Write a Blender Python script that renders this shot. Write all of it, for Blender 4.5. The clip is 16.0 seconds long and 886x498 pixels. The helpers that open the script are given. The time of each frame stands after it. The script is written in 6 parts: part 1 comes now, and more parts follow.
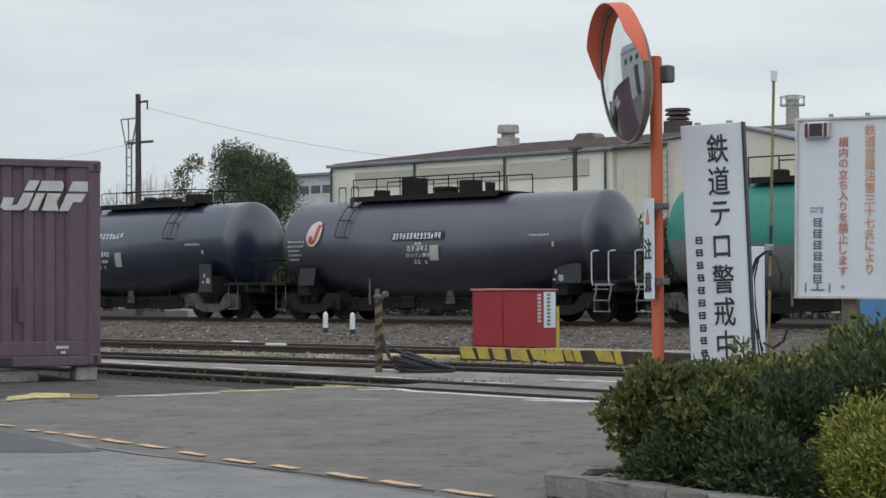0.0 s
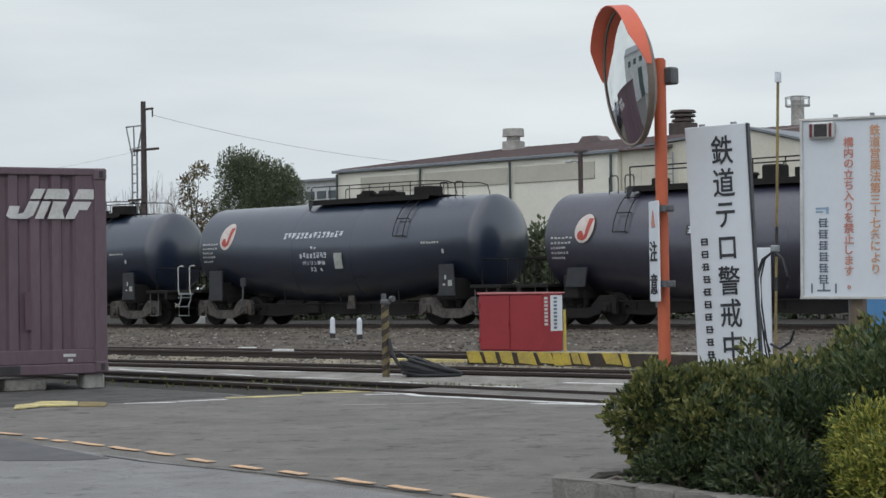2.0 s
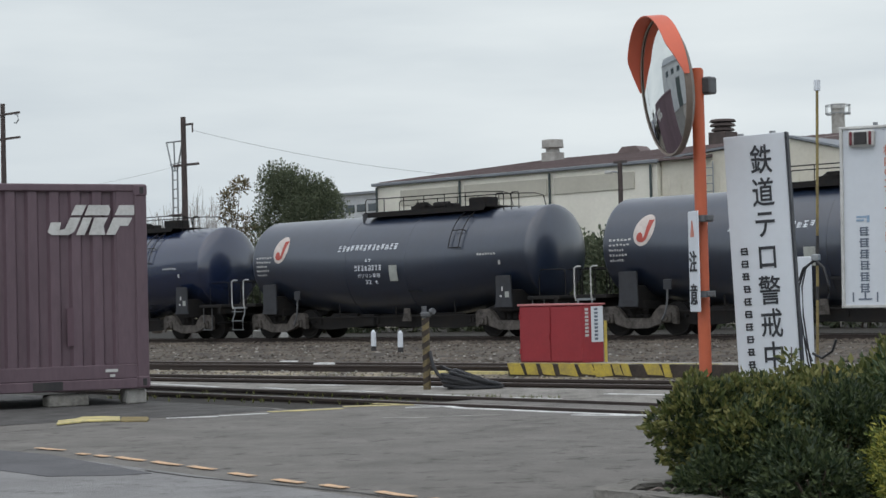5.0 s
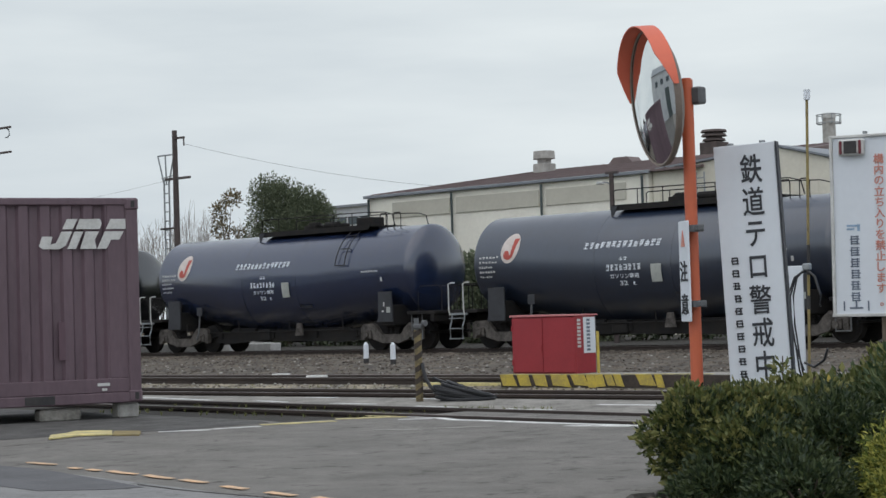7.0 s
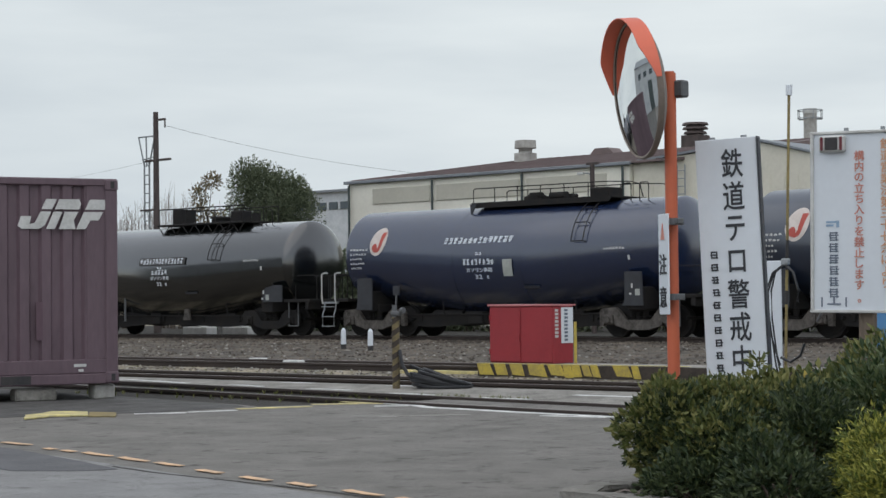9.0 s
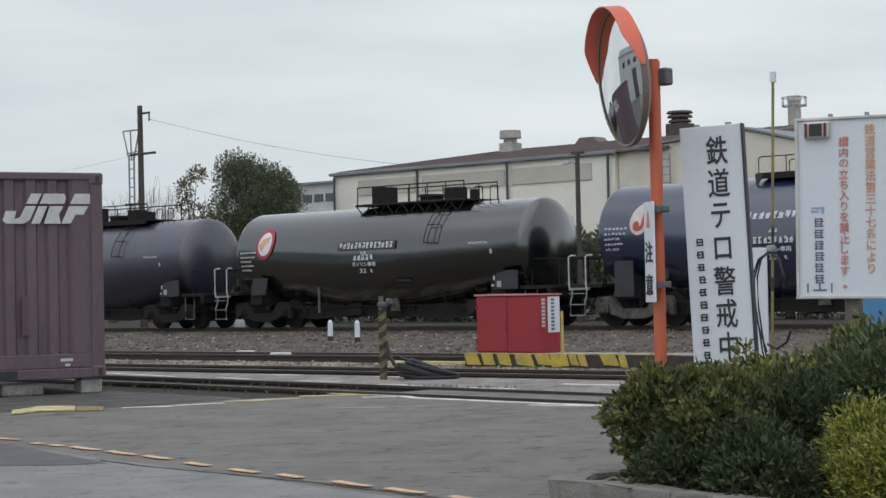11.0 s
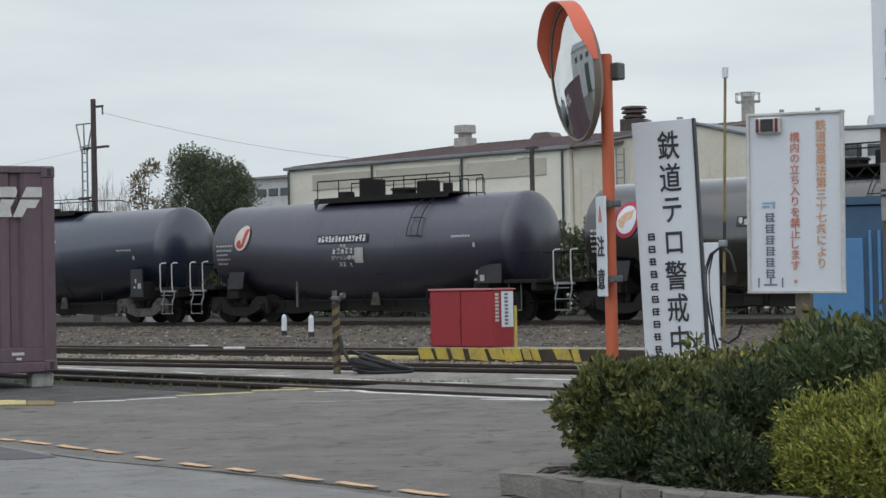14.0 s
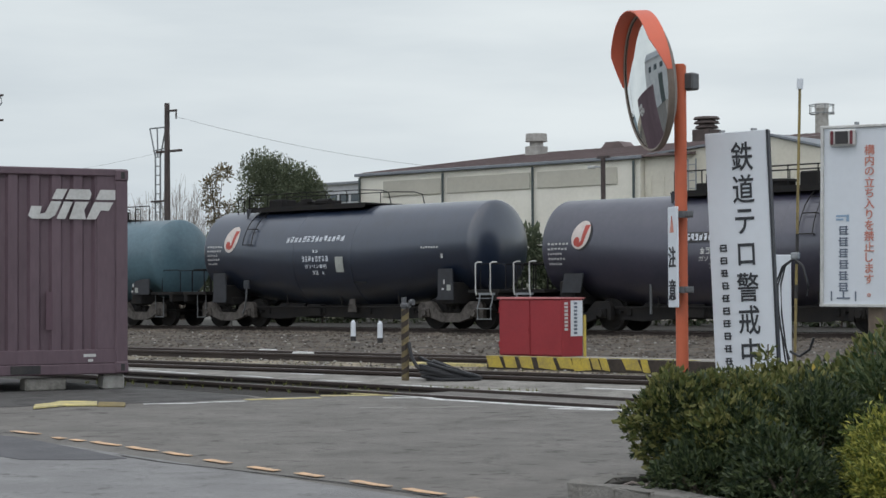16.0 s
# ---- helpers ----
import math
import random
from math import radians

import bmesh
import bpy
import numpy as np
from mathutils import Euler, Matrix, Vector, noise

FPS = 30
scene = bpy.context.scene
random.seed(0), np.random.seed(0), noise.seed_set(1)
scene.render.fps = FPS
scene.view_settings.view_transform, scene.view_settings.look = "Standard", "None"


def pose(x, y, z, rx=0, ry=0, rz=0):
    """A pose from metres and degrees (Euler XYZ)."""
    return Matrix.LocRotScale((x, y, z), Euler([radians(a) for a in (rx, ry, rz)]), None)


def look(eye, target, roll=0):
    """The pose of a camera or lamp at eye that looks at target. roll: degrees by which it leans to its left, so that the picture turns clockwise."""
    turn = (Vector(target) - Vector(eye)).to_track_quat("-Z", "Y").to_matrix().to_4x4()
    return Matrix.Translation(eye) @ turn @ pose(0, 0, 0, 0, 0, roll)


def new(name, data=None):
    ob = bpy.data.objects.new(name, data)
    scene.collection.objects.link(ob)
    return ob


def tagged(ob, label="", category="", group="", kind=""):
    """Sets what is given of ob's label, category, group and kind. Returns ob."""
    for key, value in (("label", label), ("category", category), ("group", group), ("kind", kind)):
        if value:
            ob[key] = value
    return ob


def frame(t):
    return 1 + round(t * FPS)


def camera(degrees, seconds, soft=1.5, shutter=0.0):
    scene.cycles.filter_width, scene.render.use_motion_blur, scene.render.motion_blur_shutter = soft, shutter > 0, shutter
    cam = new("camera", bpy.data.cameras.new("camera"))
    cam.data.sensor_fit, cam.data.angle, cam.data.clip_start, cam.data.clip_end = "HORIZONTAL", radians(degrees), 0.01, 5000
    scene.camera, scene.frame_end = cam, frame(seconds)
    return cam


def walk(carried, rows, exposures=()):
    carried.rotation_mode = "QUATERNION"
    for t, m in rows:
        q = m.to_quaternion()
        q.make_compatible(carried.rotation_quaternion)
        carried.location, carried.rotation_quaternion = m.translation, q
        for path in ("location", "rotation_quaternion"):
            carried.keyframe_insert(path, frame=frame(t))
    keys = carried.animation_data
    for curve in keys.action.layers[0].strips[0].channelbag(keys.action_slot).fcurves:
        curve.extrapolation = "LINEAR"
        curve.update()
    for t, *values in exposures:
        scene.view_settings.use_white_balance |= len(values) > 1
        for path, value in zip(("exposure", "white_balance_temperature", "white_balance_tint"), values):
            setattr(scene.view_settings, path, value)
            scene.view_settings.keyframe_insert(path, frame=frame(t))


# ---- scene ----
cam = camera(27.157, 16.0, soft=1.5)
CAMERA_ROWS = [
    (0, pose(-0.0008, -0.0007, 1.1304, 91.159, 0.309, 41.012)),
    (0.5, pose(0.0007, 0.0006, 1.1343, 91.414, 0.276, 41.184)),
    (1, pose(0.0023, 0.0020, 1.1340, 91.348, 0.539, 40.823)),
    (1.5, pose(0.0033, 0.0029, 1.1355, 91.250, 1.017, 40.908)),
    (2, pose(0.0037, 0.0032, 1.1306, 91.293, 0.879, 41.226)),
    (2.5, pose(0.0031, 0.0027, 1.1313, 91.406, 0.775, 41.298)),
    (3, pose(0.0043, 0.0037, 1.1306, 91.250, 0.958, 41.289)),
    (3.5, pose(0.0074, 0.0064, 1.1316, 91.276, 1.213, 41.628)),
    (4, pose(0.0067, 0.0058, 1.1340, 91.418, 1.177, 42.186)),
    (6.5, pose(0.0184, 0.0160, 1.1296, 91.953, 1.652, 42.414)),
    (7, pose(0.0181, 0.0158, 1.1294, 92.063, 1.787, 42.279)),
    (7.5, pose(0.0232, 0.0202, 1.1320, 91.999, 1.848, 41.999)),
    (8, pose(0.0188, 0.0163, 1.1254, 92.029, 1.554, 41.677)),
    (8.5, pose(0.0170, 0.0148, 1.1293, 91.797, 0.952, 41.541)),
    (9, pose(0.0158, 0.0138, 1.1350, 91.653, 0.638, 41.594)),
    (9.5, pose(0.0215, 0.0187, 1.1368, 91.412, 1.016, 41.305)),
    (10, pose(0.0153, 0.0133, 1.1299, 91.282, 1.386, 41.166)),
    (12.5, pose(0.0192, 0.0167, 1.1293, 91.466, 0.576, 40.748)),
    (13, pose(0.0217, 0.0189, 1.1258, 91.333, 0.554, 40.118)),
    (13.5, pose(0.0255, 0.0222, 1.1253, 91.042, 0.881, 39.469)),
    (14, pose(0.0279, 0.0243, 1.1239, 91.172, 1.166, 39.761)),
    (14.5, pose(0.0216, 0.0188, 1.1258, 91.525, 0.871, 40.793)),
    (15, pose(0.0194, 0.0169, 1.1221, 91.285, 0.534, 41.338)),
    (15.5, pose(0.0221, 0.0192, 1.1259, 91.396, 0.122, 41.569)),
    (16, pose(0.0225, 0.0195, 1.1254, 91.437, 0.290, 41.913)),
]
walk(cam, CAMERA_ROWS)

# ---- light: an overcast winter sky, with the brightest part high to the south ----
scene.view_settings.exposure = 0.0
world = bpy.data.worlds.new("overcast")
scene.world = world
world.use_nodes = True
wn, wl = world.node_tree.nodes, world.node_tree.links
wn.clear()
sky = wn.new("ShaderNodeTexSky")
sky.sky_type, sky.sun_disc = "NISHITA", False
sky.sun_elevation, sky.sun_rotation = radians(64), radians(150)
sky_bg = wn.new("ShaderNodeBackground")
sky_bg.inputs["Strength"].default_value = 0.05
wl.new(sky.outputs[0], sky_bg.inputs["Color"])
cloud_bg = wn.new("ShaderNodeBackground")
cloud_bg.inputs["Color"].default_value = (0.93, 0.97, 1.0, 1)
cloud_bg.inputs["Strength"].default_value = 0.70
both = wn.new("ShaderNodeAddShader")
w_out = wn.new("ShaderNodeOutputWorld")
wl.new(sky_bg.outputs[0], both.inputs[0])
wl.new(cloud_bg.outputs[0], both.inputs[1])
wl.new(both.outputs[0], w_out.inputs["Surface"])
sun = new("sun", bpy.data.lights.new("sun", "SUN"))
sun.data.energy, sun.data.angle, sun.data.color = 0.9, radians(100), (1.0, 0.97, 0.93)
sun.matrix_world = look((0, 0, 60), (-9, 17, 20))


# ---- materials ----
def mat(name, c, rough=0.6, metal=0.0, c2=None, scale=2.0, fine=30.0, amount=0.5, bump=0.0, bump_scale=60.0,
        stretch=(1, 1, 1), piece=0.0, spec=0.5, coat=0.0, turn=None):
    """A surface with stains at one scale and grain at a finer one, in the object's own metres."""
    m = bpy.data.materials.new(name)
    m.use_nodes = True
    n, l = m.node_tree.nodes, m.node_tree.links
    b = n["Principled BSDF"]
    b.inputs["Roughness"].default_value, b.inputs["Metallic"].default_value = rough, metal
    b.inputs["Specular IOR Level"].default_value = spec
    b.inputs["Coat Weight"].default_value = coat
    b.inputs["Coat Roughness"].default_value = 0.16
    c2 = c2 or tuple(x * 0.72 for x in c)
    co = n.new("ShaderNodeTexCoord")
    mp = n.new("ShaderNodeMapping")
    mp.inputs["Scale"].default_value = stretch
    if turn is not None:
        mp.vector_type = "TEXTURE"
        mp.inputs["Rotation"].default_value = (0, 0, radians(turn))
    l.new(co.outputs["Object"], mp.inputs["Vector"])
    big, small = n.new("ShaderNodeTexNoise"), n.new("ShaderNodeTexNoise")
    big.inputs["Scale"].default_value, big.inputs["Detail"].default_value = scale, 8
    big.inputs["Roughness"].default_value = 0.64
    small.inputs["Scale"].default_value, small.inputs["Detail"].default_value = fine, 3
    for t in (big, small):
        l.new(mp.outputs[0], t.inputs["Vector"])
    add = n.new("ShaderNodeMath")
    add.operation = "MULTIPLY_ADD"
    add.inputs[1].default_value = 0.45
    l.new(small.outputs["Fac"], add.inputs[0])
    l.new(big.outputs["Fac"], add.inputs[2])
    ramp = n.new("ShaderNodeMapRange")
    ramp.inputs["From Min"].default_value, ramp.inputs["From Max"].default_value = 0.55, 0.95
    ramp.inputs["To Max"].default_value = amount * 2
    l.new(add.outputs[0], ramp.inputs["Value"])
    mix = n.new("ShaderNodeMix")
    mix.data_type = "RGBA"
    mix.inputs["A"].default_value, mix.inputs["B"].default_value = (*c, 1), (*c2, 1)
    l.new(ramp.outputs[0], mix.inputs["Factor"])
    col = mix.outputs["Result"]
    if piece:
        info, hsv = n.new("ShaderNodeObjectInfo"), n.new("ShaderNodeHueSaturation")
        mr = n.new("ShaderNodeMapRange")
        mr.inputs["To Min"].default_value, mr.inputs["To Max"].default_value = 1 - piece, 1 + piece
        l.new(info.outputs["Random"], mr.inputs["Value"])
        l.new(mr.outputs[0], hsv.inputs["Value"])
        l.new(col, hsv.inputs["Color"])
        col = hsv.outputs[0]
    l.new(col, b.inputs["Base Color"])
    rr = n.new("ShaderNodeMapRange")
    rr.inputs["To Min"].default_value, rr.inputs["To Max"].default_value = max(rough - 0.08, 0.02), min(rough + 0.12, 1)
    l.new(big.outputs["Fac"], rr.inputs["Value"])
    l.new(rr.outputs[0], b.inputs["Roughness"])
    if bump:
        bn, bt = n.new("ShaderNodeBump"), n.new("ShaderNodeTexNoise")
        bt.inputs["Scale"].default_value, bt.inputs["Detail"].default_value = bump_scale, 4
        l.new(mp.outputs[0], bt.inputs["Vector"])
        bn.inputs["Strength"].default_value, bn.inputs["Distance"].default_value = bump, 0.02
        l.new(bt.outputs["Fac"], bn.inputs["Height"])
        l.new(bn.outputs[0], b.inputs["Normal"])
    return m


def leaf_mat(name, c, c2, rough=0.45):
    """Leaves that differ one by one, with a little light coming through."""
    m = bpy.data.materials.new(name)
    m.use_nodes = True
    n, l = m.node_tree.nodes, m.node_tree.links
    b = n["Principled BSDF"]
    b.inputs["Roughness"].default_value = rough
    b.inputs["Specular IOR Level"].default_value = 0.35
    g = n.new("ShaderNodeNewGeometry")
    ramp = n.new("ShaderNodeValToRGB")
    ramp.color_ramp.elements[0].color, ramp.color_ramp.elements[1].color = (*c, 1), (*c2, 1)
    ramp.color_ramp.elements[0].position = 0.25
    l.new(g.outputs["Random Per Island"], ramp.inputs["Fac"])
    l.new(ramp.outputs[0], b.inputs["Base Color"])
    tr = n.new("ShaderNodeBsdfTranslucent")
    l.new(ramp.outputs[0], tr.inputs["Color"])
    mx = n.new("ShaderNodeMixShader")
    mx.inputs[0].default_value = 0.18
    l.new(b.outputs[0], mx.inputs[1])
    l.new(tr.outputs[0], mx.inputs[2])
    l.new(mx.outputs[0], n["Material Output"].inputs["Surface"])
    return m




def asphalt_mat(name, c, dark, seed):
    """Worn asphalt: stone grain, soft tone changes, ragged dark worn spots and a few fine cracks."""
    m = mat(name, c, 0.9, c2=tuple(x * 0.78 for x in c), scale=1.6, fine=38, amount=0.75, bump=1.0, bump_scale=70)
    n, l = m.node_tree.nodes, m.node_tree.links
    b = n["Principled BSDF"]
    base = b.inputs["Base Color"].links[0].from_socket
    co, mp = n.new("ShaderNodeTexCoord"), n.new("ShaderNodeMapping")
    mp.inputs["Location"].default_value = (seed, seed * 0.7, 0)
    l.new(co.outputs["Object"], mp.inputs["Vector"])

    def layer(source, lo, hi, strength, under):
        r = n.new("ShaderNodeMapRange")
        r.interpolation_type = "SMOOTHSTEP"
        r.inputs["From Min"].default_value, r.inputs["From Max"].default_value = lo, hi
        r.inputs["To Max"].default_value = strength
        l.new(source, r.inputs["Value"])
        mx = n.new("ShaderNodeMix")
        mx.data_type = "RGBA"
        mx.inputs["B"].default_value = (*dark, 1)
        l.new(r.outputs[0], mx.inputs["Factor"])
        l.new(under, mx.inputs["A"])
        return mx.outputs["Result"]
    spots, worn, warp, cracks = (n.new("ShaderNodeTexNoise"), n.new("ShaderNodeTexNoise"), n.new("ShaderNodeTexNoise"), n.new("ShaderNodeTexVoronoi"))
    for t, sc, d in ((spots, 3.4, 8), (worn, 0.7, 6), (warp, 1.6, 4)):
        t.inputs["Scale"].default_value, t.inputs["Detail"].default_value, t.inputs["Roughness"].default_value = sc, d, 0.75
        l.new(mp.outputs[0], t.inputs["Vector"])
    cracks.feature = "DISTANCE_TO_EDGE"
    cracks.inputs["Scale"].default_value = 0.42
    bend = n.new("ShaderNodeVectorMath")
    bend.operation = "MULTIPLY_ADD"
    bend.inputs[1].default_value = (0.9, 0.9, 0)
    l.new(warp.outputs["Color"], bend.inputs[0])
    l.new(mp.outputs[0], bend.inputs[2])
    l.new(bend.outputs[0], cracks.inputs["Vector"])
    col = layer(worn.outputs["Fac"], 0.50, 0.70, 0.40, base)
    col = layer(spots.outputs["Fac"], 0.55, 0.64, 0.85, col)
    col = layer(cracks.outputs["Distance"], 0.010, 0.001, 0.35, col)
    l.new(col, b.inputs["Base Color"])
    return m


ASPHALT = asphalt_mat("asphalt", (0.225, 0.213, 0.193), (0.068, 0.062, 0.055), 3.0)
ASPHALT_DARK = mat("old dark asphalt", (0.12, 0.116, 0.110), 0.9, c2=(0.045, 0.043, 0.041), scale=2.6, fine=60, amount=0.5, bump=0.9, bump_scale=60)
ASPHALT_NEW = mat("fresh asphalt", (0.13, 0.13, 0.135), 0.85, scale=2.5, fine=30, bump=0.5, bump_scale=150)
ASPHALT_PALE = asphalt_mat("pale asphalt", (0.30, 0.297, 0.292), (0.13, 0.127, 0.122), 17.0)
CONCRETE = mat("concrete", (0.30, 0.285, 0.255), 0.9, c2=(0.11, 0.103, 0.09), scale=2.5, fine=30, amount=0.5, bump=0.4, bump_scale=70, stretch=(1, 2.5, 1), turn=38)
CONCRETE_PALE = mat("pale concrete", (0.42, 0.41, 0.38), 0.9, c2=(0.27, 0.26, 0.24), scale=3, fine=22, bump=0.4, bump_scale=60)
GRAVEL = mat("gravel", (0.38, 0.33, 0.235), 0.95, c2=(0.075, 0.064, 0.046), scale=1.3, fine=7, amount=0.75, bump=1.0, bump_scale=22, stretch=(1, 3, 1), turn=38)
BALLAST = mat("ballast stone", (0.185, 0.155, 0.125), 0.95, c2=(0.036, 0.030, 0.024), scale=0.9, fine=12, amount=0.6, bump=0.5, stretch=(1, 2.5, 1), turn=38)
EARTH = mat("dark earth", (0.040, 0.036, 0.029), 0.95, c2=(0.02, 0.018, 0.015), scale=2, fine=16, bump=1.0, bump_scale=30)
RUST = mat("rusty rail", (0.045, 0.032, 0.026), 0.75, c2=(0.035, 0.027, 0.024), scale=3, fine=40, bump=0.3)
RAIL_TOP = mat("worn rail head", (0.30, 0.27, 0.25), 0.42, 0.7, scale=5, fine=60)
SLEEPER = mat("sleeper", (0.12, 0.105, 0.09), 0.9, scale=3, fine=25, bump=0.5, piece=0.3)
PAINT_WHITE = mat("white road paint", (0.80, 0.80, 0.78), 0.8, c2=(0.40, 0.40, 0.39), scale=5, fine=40, amount=0.5)
PAINT_YELLOW = mat("yellow road paint", (0.74, 0.63, 0.25), 0.85, c2=(0.36, 0.32, 0.19), scale=5, fine=35, amount=0.7)
PAINT_ORANGE = mat("orange road paint", (0.78, 0.49, 0.28), 0.85, c2=(0.44, 0.33, 0.24), scale=7, fine=40, amount=0.55)
YELLOW = mat("yellow paint", (0.55, 0.42, 0.06), 0.6, c2=(0.32, 0.25, 0.08), scale=5, fine=40, amount=0.5)
BLACK = mat("black paint", (0.02, 0.02, 0.022), 0.6, c2=(0.045, 0.04, 0.038), scale=4, fine=30)
BLACK_BROWN = mat("worn black paint", (0.06, 0.045, 0.035), 0.8, c2=(0.03, 0.025, 0.02), scale=6, fine=30)
RED = mat("red enamel", (0.31, 0.026, 0.034), 0.5, c2=(0.25, 0.022, 0.03), scale=1.5, fine=20, amount=0.4)
RED_PALE = mat("faded red", (0.55, 0.20, 0.20), 0.5)
WHITE = mat("white enamel", (0.66, 0.70, 0.74), 0.45, c2=(0.60, 0.635, 0.67), scale=1.5, fine=20, amount=0.35)
WHITE_DULL = mat("dull white", (0.60, 0.60, 0.58), 0.7, c2=(0.42, 0.42, 0.40), scale=4, fine=30)
ORANGE = mat("orange enamel", (0.53, 0.115, 0.045), 0.5, c2=(0.42, 0.10, 0.05), scale=3, fine=25, amount=0.35)
ORANGE_LIGHT = mat("orange plastic", (0.66, 0.135, 0.07), 0.45, c2=(0.56, 0.12, 0.07), scale=2, fine=25, amount=0.3)
YELLOW_DULL = mat("grimy yellow paint", (0.30, 0.235, 0.085), 0.7, c2=(0.16, 0.125, 0.06), scale=6, fine=40, amount=0.6)
CINDER = mat("dark cinder ground", (0.13, 0.108, 0.082), 0.95, c2=(0.042, 0.034, 0.026), scale=1.8, fine=9, amount=0.65, bump=1.0, bump_scale=24, stretch=(1, 3, 1), turn=38)
PALE_STONE = mat("pale stone", (0.36, 0.345, 0.31), 0.9, c2=(0.22, 0.21, 0.19), scale=5, fine=30)
STEEL_DARK = mat("dark weathered steel", (0.13, 0.135, 0.14), 0.6, 0.2, scale=5, fine=40)
RIM = mat("dull brown rim", (0.20, 0.16, 0.13), 0.6, scale=5, fine=30)
STEEL = mat("galvanised steel", (0.30, 0.32, 0.33), 0.5, 0.5, scale=5, fine=40)
INK = mat("black lettering", (0.025, 0.028, 0.035), 0.5)
INK_RED = mat("faded red lettering", (0.50, 0.17, 0.14), 0.55, c2=(0.60, 0.30, 0.22), scale=6, fine=40)
INK_ORANGE = mat("faded orange lettering", (0.58, 0.27, 0.13), 0.55, c2=(0.64, 0.40, 0.26), scale=6, fine=40)
INK_GREY = mat("grey blue lettering", (0.14, 0.17, 0.22), 0.55)
INK_BLUE = mat("pale blue print", (0.32, 0.46, 0.62), 0.55)
CONT = mat("purple container paint", (0.130, 0.086, 0.103), 0.5, c2=(0.095, 0.062, 0.075), scale=1.3, fine=18, amount=0.6, bump=0.12, bump_scale=30, stretch=(1, 1, 0.3))
# Darker copy of the container paint; the shade of a recess is in the colour.
CONT_DARK = mat("shaded container paint", (0.115, 0.066, 0.084), 0.6, c2=(0.08, 0.047, 0.06), scale=1.4, fine=18, stretch=(1, 1, 0.3))
NAVY = mat("navy tank paint", (0.013, 0.023, 0.046), 0.30, c2=(0.008, 0.014, 0.029), scale=0.8, fine=9, amount=0.5, bump=0.03, bump_scale=3, stretch=(1, 1, 0.5), coat=0.55, spec=1.0)
NAVY_BRIGHT = mat("bright navy tank paint", (0.012, 0.022, 0.058), 0.22, c2=(0.009, 0.016, 0.040), scale=0.7, fine=9, amount=0.4, bump=0.03, bump_scale=3, coat=0.6, spec=1.0)
NAVY_FADED = mat("faded plum-navy tank paint", (0.030, 0.027, 0.050), 0.40, c2=(0.013, 0.015, 0.032), scale=0.6, fine=8, amount=0.6, bump=0.03, bump_scale=3, coat=0.55, spec=1.0)
BLACK_TANK = mat("black tank paint", (0.005, 0.0065, 0.0065), 0.17, c2=(0.004, 0.005, 0.005), scale=0.7, fine=9, amount=0.5, bump=0.03, bump_scale=3, coat=1.0, spec=1.0)
TEAL = mat("faded teal tank paint", (0.085, 0.155, 0.185), 0.45, c2=(0.055, 0.10, 0.125), scale=0.7, fine=9, amount=0.5, coat=0.3)
GREEN = mat("green tank paint", (0.018, 0.23, 0.17), 0.45, c2=(0.02, 0.15, 0.115), scale=0.8, fine=10, amount=0.5)
GREY_TANK = mat("grey tank paint", (0.19, 0.19, 0.185), 0.55, c2=(0.11, 0.11, 0.105), scale=0.8, fine=10, amount=0.5)
UNDER = mat("grimy underframe", (0.017, 0.017, 0.018), 0.9, c2=(0.028, 0.025, 0.022), scale=3, fine=25, bump=0.2, spec=0.2)
BOGIE = mat("dusty bogie steel", (0.125, 0.112, 0.10), 0.85, c2=(0.030, 0.026, 0.023), scale=4, fine=28, bump=0.3)
PANEL_GREY = mat("grey tank plate", (0.038, 0.041, 0.047), 0.7, c2=(0.028, 0.029, 0.033), scale=3, fine=25)
PLACARD = mat("pale placard", (0.42, 0.44, 0.40), 0.6, c2=(0.30, 0.31, 0.29), scale=6, fine=40)
# Cream raised above the plain paint; distance haze is in the colour.
WALL_CREAM = mat("hazy cream cladding", (0.80, 0.775, 0.675), 0.75, c2=(0.70, 0.675, 0.585), scale=0.5, fine=6, amount=0.5)
WALL_BEIGE = mat("beige cladding", (0.52, 0.50, 0.42), 0.75, c2=(0.45, 0.43, 0.36), scale=0.6, fine=6, amount=0.5)
WALL_PALE = mat("pale cladding", (0.68, 0.65, 0.55), 0.75, c2=(0.57, 0.54, 0.45), scale=0.5, fine=6, amount=0.5)
WALL_WHITE = mat("white wall", (0.62, 0.64, 0.65), 0.75, c2=(0.52, 0.54, 0.55), scale=0.5, fine=5)
ROOF = mat("brown roof sheet", (0.17, 0.125, 0.12), 0.6, c2=(0.125, 0.095, 0.09), scale=0.5, fine=5)
ROOF_GREY = mat("grey roof sheet", (0.22, 0.24, 0.26), 0.6, scale=0.5, fine=5)
TRIM = mat("dark green-grey trim", (0.06, 0.08, 0.08), 0.6)
GLASS_DARK = mat("dark window glass", (0.05, 0.07, 0.085), 0.12)
CURTAIN = mat("grey sheeting", (0.52, 0.54, 0.55), 0.8, c2=(0.36, 0.38, 0.40), scale=1.2, fine=8)
BLUE_BOX = mat("blue steel sheet", (0.045, 0.105, 0.185), 0.5, c2=(0.035, 0.085, 0.15), scale=1, fine=12, amount=0.5)
BLUE_LIGHT = mat("light blue steel sheet", (0.085, 0.24, 0.46), 0.5, c2=(0.07, 0.20, 0.39), scale=1, fine=12, amount=0.5)
WOOD = mat("weathered wood post", (0.20, 0.155, 0.115), 0.85, c2=(0.12, 0.095, 0.075), scale=4, fine=30, stretch=(1, 1, 0.15), bump=0.3)
